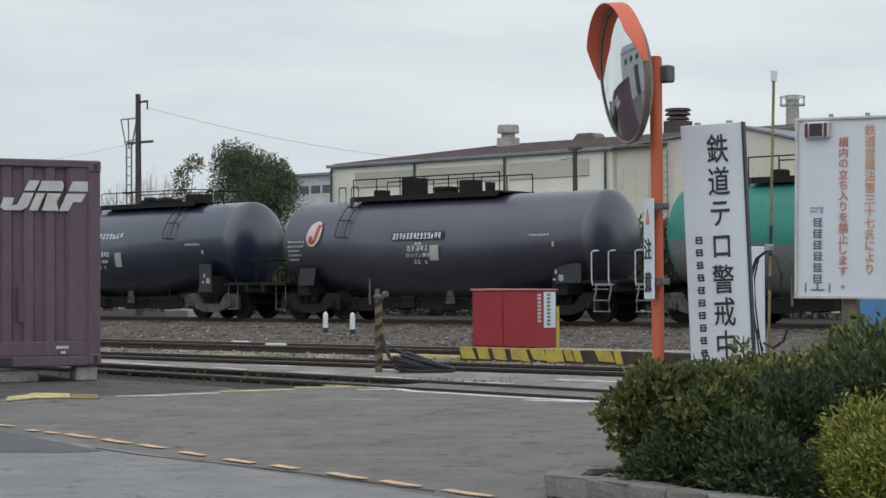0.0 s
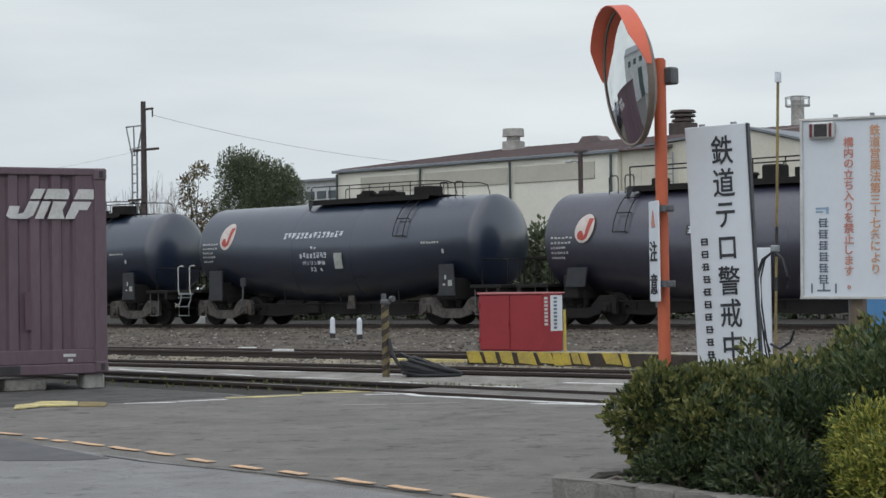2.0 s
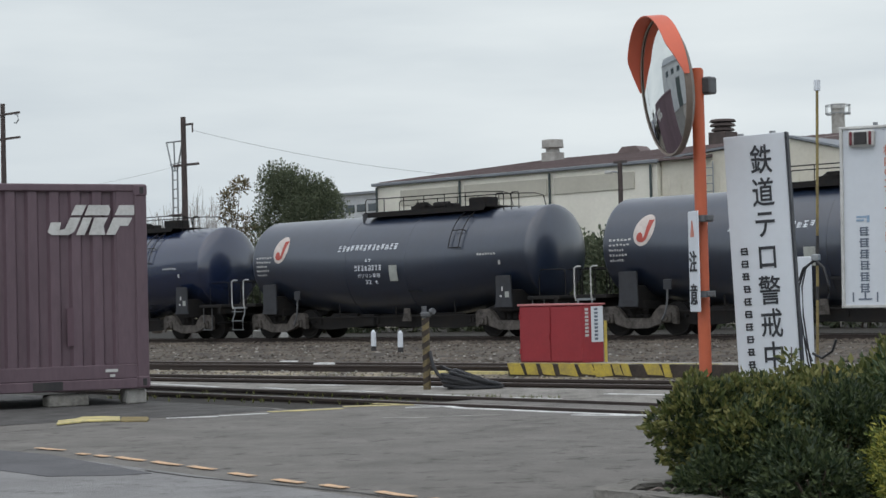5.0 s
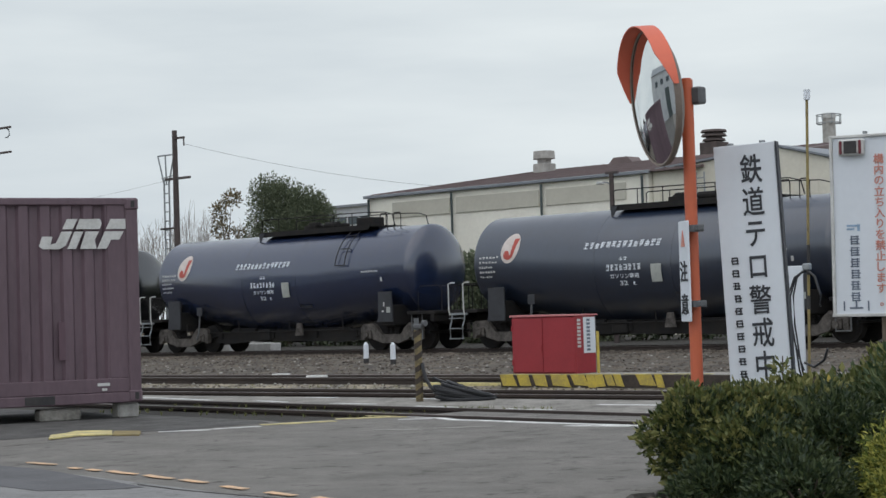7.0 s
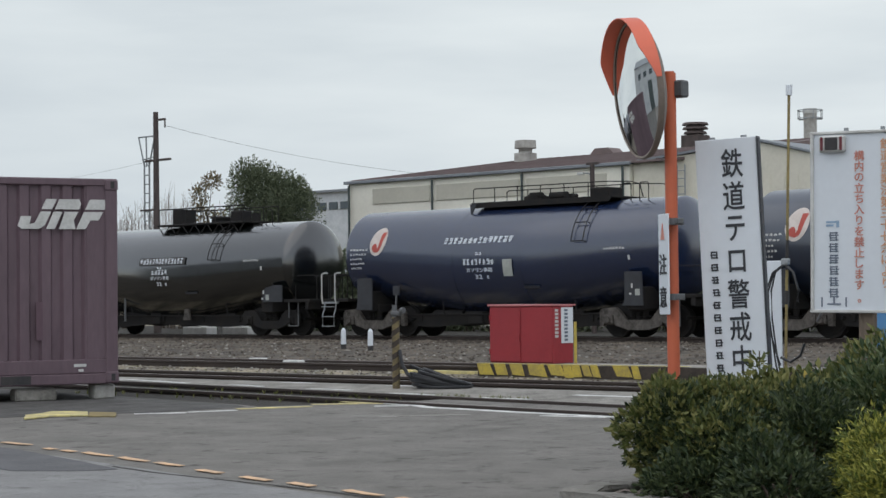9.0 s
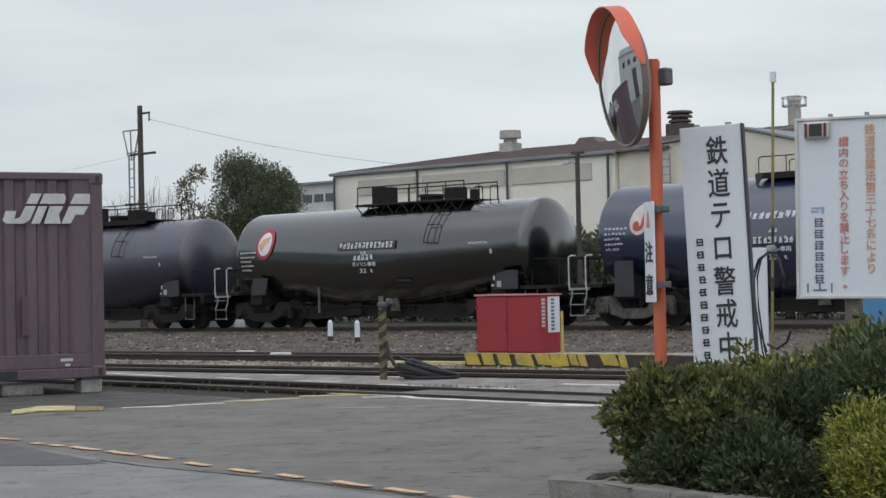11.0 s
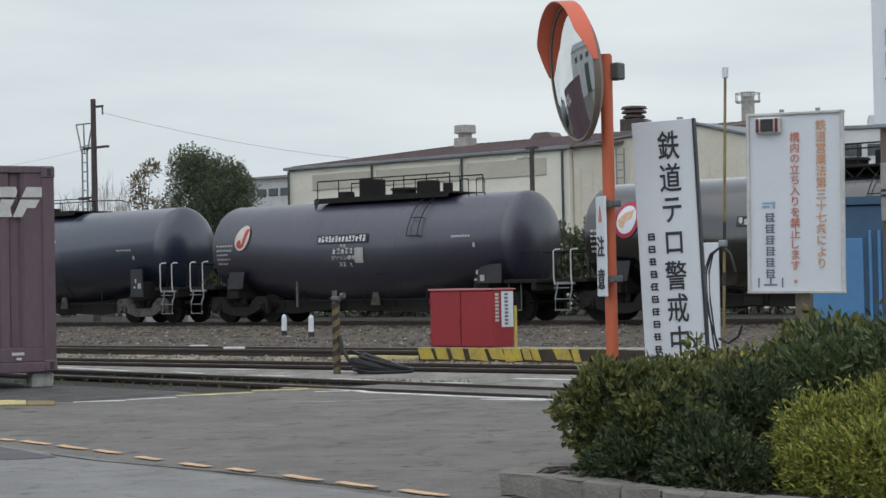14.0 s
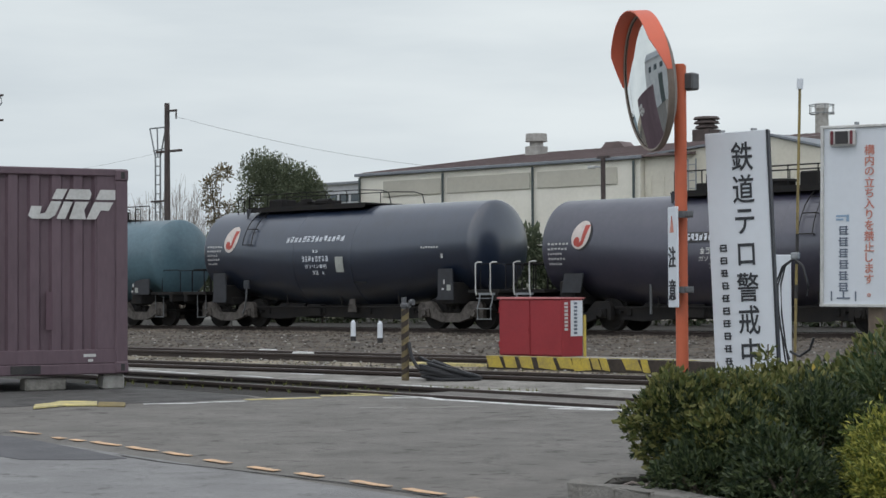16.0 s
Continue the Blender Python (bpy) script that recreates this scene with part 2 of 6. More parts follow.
BARK = mat("bark", (0.085, 0.065, 0.05), 0.9, scale=5, fine=30, bump=0.5)
POLE_DARK = mat("dark utility pole", (0.085, 0.065, 0.06), 0.85, c2=(0.05, 0.042, 0.04), scale=3, fine=20)
RUBBER = mat("black cable", (0.017, 0.018, 0.021), 0.45)
STONE = mat("kerb stone", (0.21, 0.20, 0.18), 0.9, c2=(0.15, 0.145, 0.13), scale=4, fine=24, bump=0.6, bump_scale=50, piece=0.12)
LEAF_DARK = leaf_mat("dark leaves", (0.020, 0.036, 0.015), (0.088, 0.112, 0.045), 0.5)
LEAF_OLIVE = leaf_mat("olive shoots", (0.085, 0.105, 0.030), (0.23, 0.22, 0.075), 0.55)
LEAF_GOLD = leaf_mat("golden leaves", (0.10, 0.13, 0.025), (0.42, 0.40, 0.085), 0.55)
# Tree green is paled so its colour carries the haze of distance.
LEAF_TREE = leaf_mat("hazy tree leaves", (0.080, 0.100, 0.062), (0.165, 0.185, 0.112), 0.95)
LEAF_BROWN = leaf_mat("brownish leaves", (0.10, 0.09, 0.05), (0.24, 0.19, 0.11), 0.8)
EMBLEM_CREAM = mat("faded cream enamel", (0.62, 0.56, 0.52), 0.6, c2=(0.50, 0.44, 0.40), scale=4, fine=30)
EMBLEM_RED = mat("faded vermilion enamel", (0.42, 0.062, 0.045), 0.55, c2=(0.36, 0.07, 0.05), scale=4, fine=30)
TWIG = mat("bare twigs", (0.24, 0.205, 0.18), 0.95)
POST_YELLOW = mat("grimy post paint", (0.21, 0.165, 0.07), 0.75, c2=(0.10, 0.08, 0.05), scale=9, fine=40, amount=0.6)
LEAF_MID = leaf_mat("mid green leaves", (0.035, 0.062, 0.024), (0.135, 0.165, 0.07), 0.5)
MIRROR = bpy.data.materials.new("mirror face")
MIRROR.use_nodes = True
MIRROR.node_tree.nodes["Principled BSDF"].inputs["Metallic"].default_value = 1.0
MIRROR.node_tree.nodes["Principled BSDF"].inputs["Roughness"].default_value = 0.03
MIRROR.node_tree.nodes["Principled BSDF"].inputs["Base Color"].default_value = (0.78, 0.80, 0.79, 1)


# ---- mesh tools ----
def box(bm, c, s, bevel=0.0, m=None):
    """A box with centre c and sizes s, with chamfered edges."""
    r = bmesh.ops.create_cube(bm, size=1)
    vs = r["verts"]
    for v in vs:
        v.co = Vector((v.co.x * s[0] + c[0], v.co.y * s[1] + c[1], v.co.z * s[2] + c[2]))
    if bevel:
        es = list({e for v in vs for e in v.link_edges})
        out = bmesh.ops.bevel(bm, geom=es, offset=bevel, segments=1, affect="EDGES")
        vs = list({v for f in out["faces"] for v in f.verts} | {v for v in vs if v.is_valid})
    if m is not None:
        bmesh.ops.transform(bm, matrix=m, verts=vs)
    return bm


def rod(bm, a, b, r, seg=8, r2=None):
    """A round bar from a to b."""
    a, b = Vector(a), Vector(b)
    q = (b - a).to_track_quat("Z", "Y").to_matrix().to_4x4()
    bmesh.ops.create_cone(bm, cap_ends=True, segments=seg, radius1=r, radius2=r if r2 is None else r2,
                          depth=(b - a).length, matrix=Matrix.Translation((a + b) / 2) @ q)
    return bm


def pipe(bm, pts, r, seg=6):
    """A round bar bent through the points, in one skin."""
    pts = [Vector(p) for p in pts]
    rings = []
    for i, p in enumerate(pts):
        d = (pts[min(i + 1, len(pts) - 1)] - pts[max(i - 1, 0)]).normalized()
        q = d.to_track_quat("Z", "Y")
        rings.append([bm.verts.new(p + q @ Vector((r * math.cos(k * 2 * math.pi / seg), r * math.sin(k * 2 * math.pi / seg), 0))) for k in range(seg)])
    for a, b in zip(rings, rings[1:]):
        for k in range(seg):
            bm.faces.new((a[k], a[(k + 1) % seg], b[(k + 1) % seg], b[k]))
    bm.faces.new(rings[0][::-1])
    bm.faces.new(rings[-1])
    return bm


def prism(bm, poly, a, b, axis="y"):
    """A plate with outline poly, from a to b along the axis (y: outline in x, z; z: outline in x, y; x: outline in y, z)."""
    def at(p, h):
        return {"y": (p[0], h, p[1]), "z": (p[0], p[1], h), "x": (h, p[0], p[1])}[axis]
    lo, hi = [bm.verts.new(at(p, a)) for p in poly], [bm.verts.new(at(p, b)) for p in poly]
    n = len(poly)
    bm.faces.new(lo)
    bm.faces.new(hi[::-1])
    for i in range(n):
        bm.faces.new((lo[i], hi[i], hi[(i + 1) % n], lo[(i + 1) % n]))
    return bm


def mesh_of(name, bm, material, smooth=0.0):
    bmesh.ops.recalc_face_normals(bm, faces=bm.faces)
    me = bpy.data.meshes.new(name)
    bm.to_mesh(me)
    bm.free()
    me.materials.append(material)
    if smooth:
        me.polygons.foreach_set("use_smooth", [True] * len(me.polygons))
        me.set_sharp_from_angle(angle=radians(smooth))
    return me


def part(name, bm, material, parent, label="", smooth=0.0, at=None):
    """One mesh object under a thing or under a part."""
    ob = new(name, mesh_of(name, bm, material, smooth))
    ob.parent = parent
    if at is not None:
        ob.matrix_basis = at
    if label:
        ob["label"] = label
    if name.endswith("bars") or name.endswith("cluster"):
        ob["kind"] = "stuff"
    return ob


def thing(name, m, label, category, group="", kind=""):
    ob = new(name)
    ob.empty_display_size = 0.2
    ob.matrix_basis = m
    return tagged(ob, label, category, group, kind)


def solid(name, bm, material, label, category, kind="", smooth=0.0, m=None, group=""):
    """A thing that is one mesh."""
    ob = new(name, mesh_of(name, bm, material, smooth))
    if m is not None:
        ob.matrix_basis = m
    return tagged(ob, label, category, group, kind)


def B():
    return bmesh.new()


def lettering(name, text, height, depth, material, parent, at, step=None, squeeze=1.0, bold=0.0, label=""):
    """Raised letters of the built-in font, one under the other, as one mesh in the x, z plane that faces -y. at: the top left."""
    bm = B()
    step = step or height * 1.05
    for i, ch in enumerate(text):
        cu = bpy.data.curves.new("letter", "FONT")
        cu.body, cu.size, cu.extrude, cu.offset, cu.resolution_u = ch, height, depth, bold, 3
        cu.align_x, cu.align_y = "CENTER", "CENTER"
        ob = bpy.data.objects.new("letter", cu)
        me = bpy.data.meshes.new_from_object(ob)
        bpy.data.objects.remove(ob)
        if len(me.vertices):
            co = np.empty(len(me.vertices) * 3)
            me.vertices.foreach_get("co", co)
            co = co.reshape(-1, 3)
            mid = (co.min(0) + co.max(0)) / 2
            if ch in "。、":
                mid = np.array((-height * 0.3, height * 0.28, 0))
            me.transform(Matrix.Translation((0, 0, -i * step)) @ Matrix.Diagonal((squeeze, 1, 1, 1)) @ Matrix.Rotation(math.pi / 2, 4, "X") @ Matrix.Translation((-mid[0], -mid[1], 0)))
            bm.from_mesh(me)
        bpy.data.meshes.remove(me)
    ob = new(name, mesh_of(name, bm, material))
    ob.parent, ob.matrix_basis = parent, at
    if label:
        ob["label"] = label
    return ob


# ---- ground, road and tracks (x runs along the railway, y away across it) ----
def ground_sheet():
    bm = B()
    ys = [(-1500, -0.06), (13.0, -0.06), (15.0, -0.05), (17.0, -0.05), (20.1, -0.03), (21.0, 0.0), (24.2, 0.02), (30.0, 0.04), (35.0, 0.03), (37.2, 0.04), (40.8, 0.04), (42.0, 0.0), (60.0, 0.0), (2500, 0.0)]
    xs = [-2500, -150, -90, -60, -45, -35, -25, -18, -10, 0, 30, 80, 600]
    grid = [[bm.verts.new((x, y, z)) for y, z in ys] for x in xs]
    for a, b in zip(grid, grid[1:]):
        for j in range(len(ys) - 1):
            bm.faces.new((a[j], b[j], b[j + 1], a[j + 1]))
    return solid("ground", bm, GRAVEL, "dark grey-brown gravel and dirt of the railway yard", "ground", "structure")


ground_sheet()


def slab(name, poly, z, material, label, category, thick=0.06, kind="structure", parent=None):
    bm = prism(B(), poly, z - thick, z, "z")
    if parent:
        return part(name, bm, material, parent, label)
    return solid(name, bm, material, label, category, kind)


def far_rail(x):
    """The far rail of the slanting near track."""
    return 16.27 - .125 * (x + 15.5)


def near_rail(x):
    return far_rail(x) - 1.075


road = slab("road", [(-15.0, -40), (40, -40), (40, near_rail(40) - .05), (-14.35, near_rail(-14.35) - .05), (-14.5, 14.9), (-14.75, 14.4), (-15.0, 13.9)], 0.0, ASPHALT, "worn grey asphalt yard road with dark patches", "road", 0.2)
slab("yard_pavement", [(-70, -40), (-15.03, -40), (-15.03, 13.85), (-15.5, 14.02), (-16.3, 14.15), (-18.1, 14.5), (-24, 15.3), (-70, 15.3)], 0.0, ASPHALT, "grey asphalt under the freight container", "pavement", 0.2)
slab("pavement", [(-32, far_rail(-32) + .07), (40, far_rail(40) + .07), (40, 18.5), (-32, 18.5)], 0.0, CONCRETE, "pale stained concrete paving between two tracks", "pavement", 0.12)
slab("crossing_pavement", [(-14.25, near_rail(-14.25) + .07), (40, near_rail(40) + .07), (40, far_rail(40) - .07), (-14.25, far_rail(-14.25) - .07)], 0.0, ASPHALT, "grey asphalt between the rails of the crossing", "pavement", 0.12)
# Darker asphalt whose tone also holds the shadow of the container.
slab("asphalt_patch", [(-15.86, 10.9), (-15.7, 11.7), (-15.46, 12.05), (-15.12, 12.5), (-15.12, 13.75), (-15.5, 13.95), (-16.3, 14.1), (-18.1, 14.45), (-24, 15.2), (-60, 15.2), (-60, 9.0), (-16.2, 9.8)], 0.004, ASPHALT_DARK, "darker asphalt under and before the freight container, with its shadow in the tone", "road", 0.003)
slab("old_road", [(-30, -40), (12, -40), (12, 5.0), (-5.5, 7.2), (-10.9, 8.35), (-14.8, 9.15), (-14.8, 8.6)], 0.004, ASPHALT_PALE, "paler worn asphalt along the edge line", "road", 0.003)
slab("asphalt_patch", [(-14.9, 8.95), (-12.2, 8.66), (-11.0, 8.3), (-10.1, 8.02), (-10.19, 7.8), (-10.6, 7.5), (-14.9, 8.2)], 0.008, ASPHALT_NEW, "dark asphalt patch with a ragged edge", "road", 0.003)


def road_line(pts, width, material, label, worn=0.0, z=0.006):
    """A painted stripe along the points, with a ragged edge, laid on the road."""
    bm = B()
    rng = random.Random(len(pts) * 31 + int(width * 1000))
    fine = []
    for (x0, y0), (x1, y1) in zip(pts, pts[1:]):
        n = max(2, int(math.hypot(x1 - x0, y1 - y0) / 0.12))
        fine += [(x0 + (x1 - x0) * k / n, y0 + (y1 - y0) * k / n) for k in range(n)]
    fine.append(pts[-1])
    left, right = [], []
    for i, (x, y) in enumerate(fine):
        ax, ay = fine[max(i - 1, 0)]
        bx, by = fine[min(i + 1, len(fine) - 1)]
        d = Vector((bx - ax, by - ay)).normalized()
        w = width / 2 * (1 + rng.uniform(-worn, worn))
        left.append(bm.verts.new((x - d.y * w, y + d.x * w, z)))
        w = width / 2 * (1 + rng.uniform(-worn, worn))
        right.append(bm.verts.new((x + d.y * w, y - d.x * w, z)))
    for i in range(len(fine) - 1):
        bm.faces.new((left[i], right[i], right[i + 1], left[i + 1]))
    out = bmesh.ops.extrude_face_region(bm, geom=bm.faces[:])
    bmesh.ops.translate(bm, vec=(0, 0, -0.004), verts=[v for v in out["geom"] if isinstance(v, bmesh.types.BMVert)])
    return part("road_marking", bm, material, road, label)


for x0, y0, x1, y1 in [(-12.95, 9.03, -12.42, 8.99), (-12.08, 8.83, -11.88, 8.82), (-11.8, 8.79, -11.56, 8.77), (-11.52, 8.77, -10.96, 8.66), (-10.91, 8.64, -10.36, 8.52),
                       (-10.33, 8.51, -9.87, 8.42), (-9.62, 8.29, -9.23, 8.22), (-8.99, 8.12, -8.58, 8.06), (-8.44, 8.03, -8.1, 7.97), (-7.84, 7.91, -7.35, 7.8),
                       (-7.28, 7.78, -6.83, 7.69), (-6.69, 7.65, -6.2, 7.56)]:
    dx, dy = (x1 - x0) * .09, (y1 - y0) * .09
    road_line([(x0 + dx, y0 + dy), (x1 - dx, y1 - dy)], 0.078, PAINT_ORANGE, "worn orange edge line", 0.5, 0.012)
def painted(poly, z, material, label):
    part("road_marking", prism(B(), poly, z - .012, z, "z"), material, road, label)


kerb_bit = [(-15.29, 10.94), (-15.36, 11.2), (-15.43, 11.42), (-15.3, 11.52), (-15.19, 11.65), (-15.72, 12.06), (-15.92, 11.98), (-16.09, 11.85), (-15.9, 11.6), (-15.79, 11.32)]
painted(kerb_bit, .02, PAINT_YELLOW, "broad yellow paint on a kerb edge")
painted([(-15.15, 11.62), (-14.98, 11.7), (-14.85, 11.73), (-15.1, 11.95), (-15.40, 12.18), (-15.55, 12.14), (-15.7, 12.07)], .014, YELLOW_DULL, "faded yellow kerb paint")
road_line([(-15.12, 12.2), (-14.98, 12.42), (-14.80, 12.64)], 0.12, PAINT_WHITE, "worn white line", 0.4)
road_line([(-14.88, 12.72), (-14.66, 13.21)], 0.1, PAINT_WHITE, "worn white line", 0.4)
road_line([(-14.84, 13.4), (-14.70, 13.72), (-14.46, 14.13)], 0.19, PAINT_YELLOW, "worn yellow line", 0.45)
road_line([(-14.75, 14.42), (-14.45, 14.8), (-14.2, 15.0)], 0.17, PAINT_YELLOW, "yellow line", 0.4)
road_line([(-14.85, 15.0), (-14.3, 14.98)], 0.09, PAINT_YELLOW, "thin yellow line", 0.4)
road_line([(-14.3, 15.05), (-13.68, 14.92), (-13.18, 14.66), (-12.61, 14.62), (-11.71, 14.49), (-10.91, 14.44), (-10.2, 14.42)], 0.12, PAINT_WHITE, "white stop line", 0.2)
road_line([(-12.87, 13.13), (-12.44, 13.33)], 0.06, CONCRETE_PALE, "worn thin white line", 0.5)
road_line([(-12.42, 13.51), (-11.99, 13.94)], 0.06, CONCRETE_PALE, "worn thin white line", 0.5)
road_line([(-10.3, 8.13), (-9.6, 7.98), (-9.23, 7.95), (-8.6, 7.9), (-8.16, 7.86), (-7.79, 7.8), (-7.24, 7.69), (-6.66, 7.57)], 0.02, ASPHALT_DARK, "dark joint along the edge line", 0.8, .009)
road_line([(-13.9, 14.54), (-13.62, 14.8)], 0.1, PAINT_WHITE, "short white line", 0.3)
road_line([(-11.3, 14.2), (-10.6, 14.33)], 0.07, PAINT_WHITE, "thin white line", 0.4)
road_line([(-13.41, 17.5), (-12.3, 17.52)], 0.13, PAINT_WHITE, "white line on the crossing", 0.2)
road_line([(-14.01, 16.5), (-13.29, 16.5)], 0.09, PAINT_WHITE, "white line on the crossing", 0.4)
for a, b in [((-15.7, 16.75), (-14.86, 16.66)), ((-17.53, 17.08), (-16.73, 17.04)), ((-19.42, 17.42), (-18.56, 17.18)), ((-22.55, 17.88), (-20.39, 17.42)), ((-17.2, 18.3), (-16.6, 18.3)), ((-19.3, 18.3), (-18.7, 18.3))]:
    road_line([a, b], 0.1, PAINT_WHITE, "worn white mark on the paving", 0.4)
slab("cinder_ground", [(-120, 24.0), (40, 24.0), (40, 37.3), (-120, 37.3)], 0.052, CINDER, "dark brown cinder ground before the running line", "ground", 0.05)
# Dark sheet added behind the rails; its colour stands for shade under the wagons.
slab("back_ground", [(-160, 40.9), (40, 40.9), (40, 61.9), (-160, 61.9)], 0.045, EARTH, "ground behind the running line, darkened for the shade under the wagons", "ground", 0.05)
# Weedy dirt, coloured darker to take in the shadow of the ditch.
slab("dirt_strip", [(-60, 15.35), (-24, 15.35), (-18.1, 14.55), (-16.3, 14.2), (-15.5, 14.07), (-15.03, 13.92), (-14.78, 14.42), (-14.53, 14.92), (-14.3, near_rail(-14.3)), (-14.28, far_rail(-14.28)), (-32, far_rail(-32)), (-60, 18.2)], -0.035, EARTH, "dark weedy dirt beside the rails, ditch shadow in its colour", "ground", 0.05)


RAIL = [(-0.065, 0), (0.065, 0), (0.065, 0.012), (0.012, 0.03), (0.012, 0.105), (0.033, 0.118), (0.033, 0.146), (0.026, 0.15),
        (-0.026, 0.15), (-0.033, 0.146), (-0.033, 0.118), (-0.012, 0.105), (-0.012, 0.03), (-0.065, 0.012)]


def track(y, top, x0, x1, label, sleepers=None):
    t = thing("railway_track", pose(0, y, top - 0.15), label, "track", kind="structure")
    for s in (-0.5335, 0.5335):
        r = part("rail", prism(B(), [(p[0] + s, p[1]) for p in RAIL], x0, x1, "x"), RUST, t)
        part("rail_head", box(B(), ((x0 + x1) / 2, s, 0.152), (x1 - x0, 0.04, 0.004)), RAIL_TOP, r, "worn bright rail head")
    if sleepers:
        me = mesh_of("sleeper", box(B(), (0, 0, 0), (0.22, 2.0, 0.14), 0.015), SLEEPER)
        x = sleepers[0]
        while x < sleepers[1]:
            o = new("sleeper", me)
            o.parent = t
            o.matrix_basis = pose(x, 0, -0.074)
            x += 0.62
    return t


track(39.0, 0.17, -130, 40, "running rails under the tank wagons", (-62, -14))
track(22.5, 0.12, -110, 40, "rusty siding rails in gravel", (-34, -14))
track(19.2, 0.05, -110, 40, "rusty rails along the concrete paving")
near_track = track(0, 0.03, -17.0, 30, "rails sunk in the crossing paving")
near_track.matrix_basis = pose(-15.5, 15.733, -0.12, 0, 0, math.degrees(math.atan(-.125)))


def stones(name, x0, x1, y0, y1, n, zf, size, label, seed, material=None):
    """Loose stones, as one heap of small chunks."""
    rng = random.Random(seed)
    vs, fs = [], []
    base = [(1, 0, -.2), (-.5, .8, -.2), (-.5, -.8, -.2), (.2, .1, .8), (-.2, .6, .45), (.5, -.5, .5)]
    tri = [(0, 1, 3), (1, 2, 3), (2, 0, 3), (1, 4, 3), (2, 1, 4), (0, 2, 5), (0, 5, 3), (5, 2, 3), (4, 2, 3)]
    for _ in range(n):
        x, y = rng.uniform(x0, x1), rng.uniform(y0, y1)
        s, a = size * rng.uniform(0.5, 1.4), rng.uniform(0, 6.28)
        k = len(vs)
        for p in base:
            px, py = p[0] * rng.uniform(.7, 1.2), p[1] * rng.uniform(.7, 1.2)
            vs.append((x + s * (px * math.cos(a) - py * math.sin(a)), y + s * (px * math.sin(a) + py * math.cos(a)), zf(y) + s * 0.7 * p[2]))
        fs += [(a_ + k, b_ + k, c_ + k) for a_, b_, c_ in tri]
    me = bpy.data.meshes.new(name)
    me.from_pydata(vs, [], fs)
    me.materials.append(material or BALLAST)
    return tagged(new(name, me), label, "gravel", kind="stuff")


def bed(y):
    return 0.055


stones("ballast", -60, -14, 36.0, 41.5, 7000, bed, 0.055, "grey-brown ballast stones round the sleepers", 3)
stones("loose_gravel", -48, -14, 24.3, 36.0, 3600, bed, 0.045, "loose gravel between the tracks", 4)
stones("siding_gravel", -34, -12, 20.2, 24.2, 1500, lambda y: 0.0, 0.035, "fine gravel round the siding rails", 5)


stones("pale_stones", -34, -12, 20.1, 24.4, 700, lambda y: 0.012, 0.032, "scattered pale stone chips by the siding", 6, PALE_STONE)
stones("pale_chips", -48, -16, 24.3, 36.5, 400, bed, 0.04, "scattered pale stone chips on the cinders", 7, PALE_STONE)


def grass(name, x0, x1, y0, y1, n, z, h, label, seed):
    rng = random.Random(seed)
    vs, fs = [], []
    for _ in range(n):
        x, y = rng.uniform(x0, x1), rng.uniform(y0, y1)
        for _ in range(7):
            a, l, t = rng.uniform(0, 6.28), h * rng.uniform(0.5, 1.2), rng.uniform(0.2, 0.8)
            k = len(vs)
            dx, dy = math.cos(a), math.sin(a)
            vs += [(x - dy * .008, y + dx * .008, z), (x + dy * .008, y - dx * .008, z), (x + dx * l * t, y + dy * l * t, z + l)]
            fs.append((k, k + 1, k + 2))
    me = bpy.data.meshes.new(name)
    me.from_pydata(vs, [], fs)
    me.materials.append(LEAF_OLIVE)
    return tagged(new(name, me), label, "grass", kind="stuff")


grass("weeds", -20, -14.6, 14.75, 16.6, 90, -0.03, 0.06, "sparse weeds in the dirt strip", 8)
grass("crossing_weeds", -15.1, -13.4, 16.45, 16.6, 40, -0.02, 0.06, "short weeds along the rail", 9)
grass("yard_weeds", -32, -14, 20.3, 21.6, 140, -0.02, 0.05, "low dry weeds by the siding", 10)


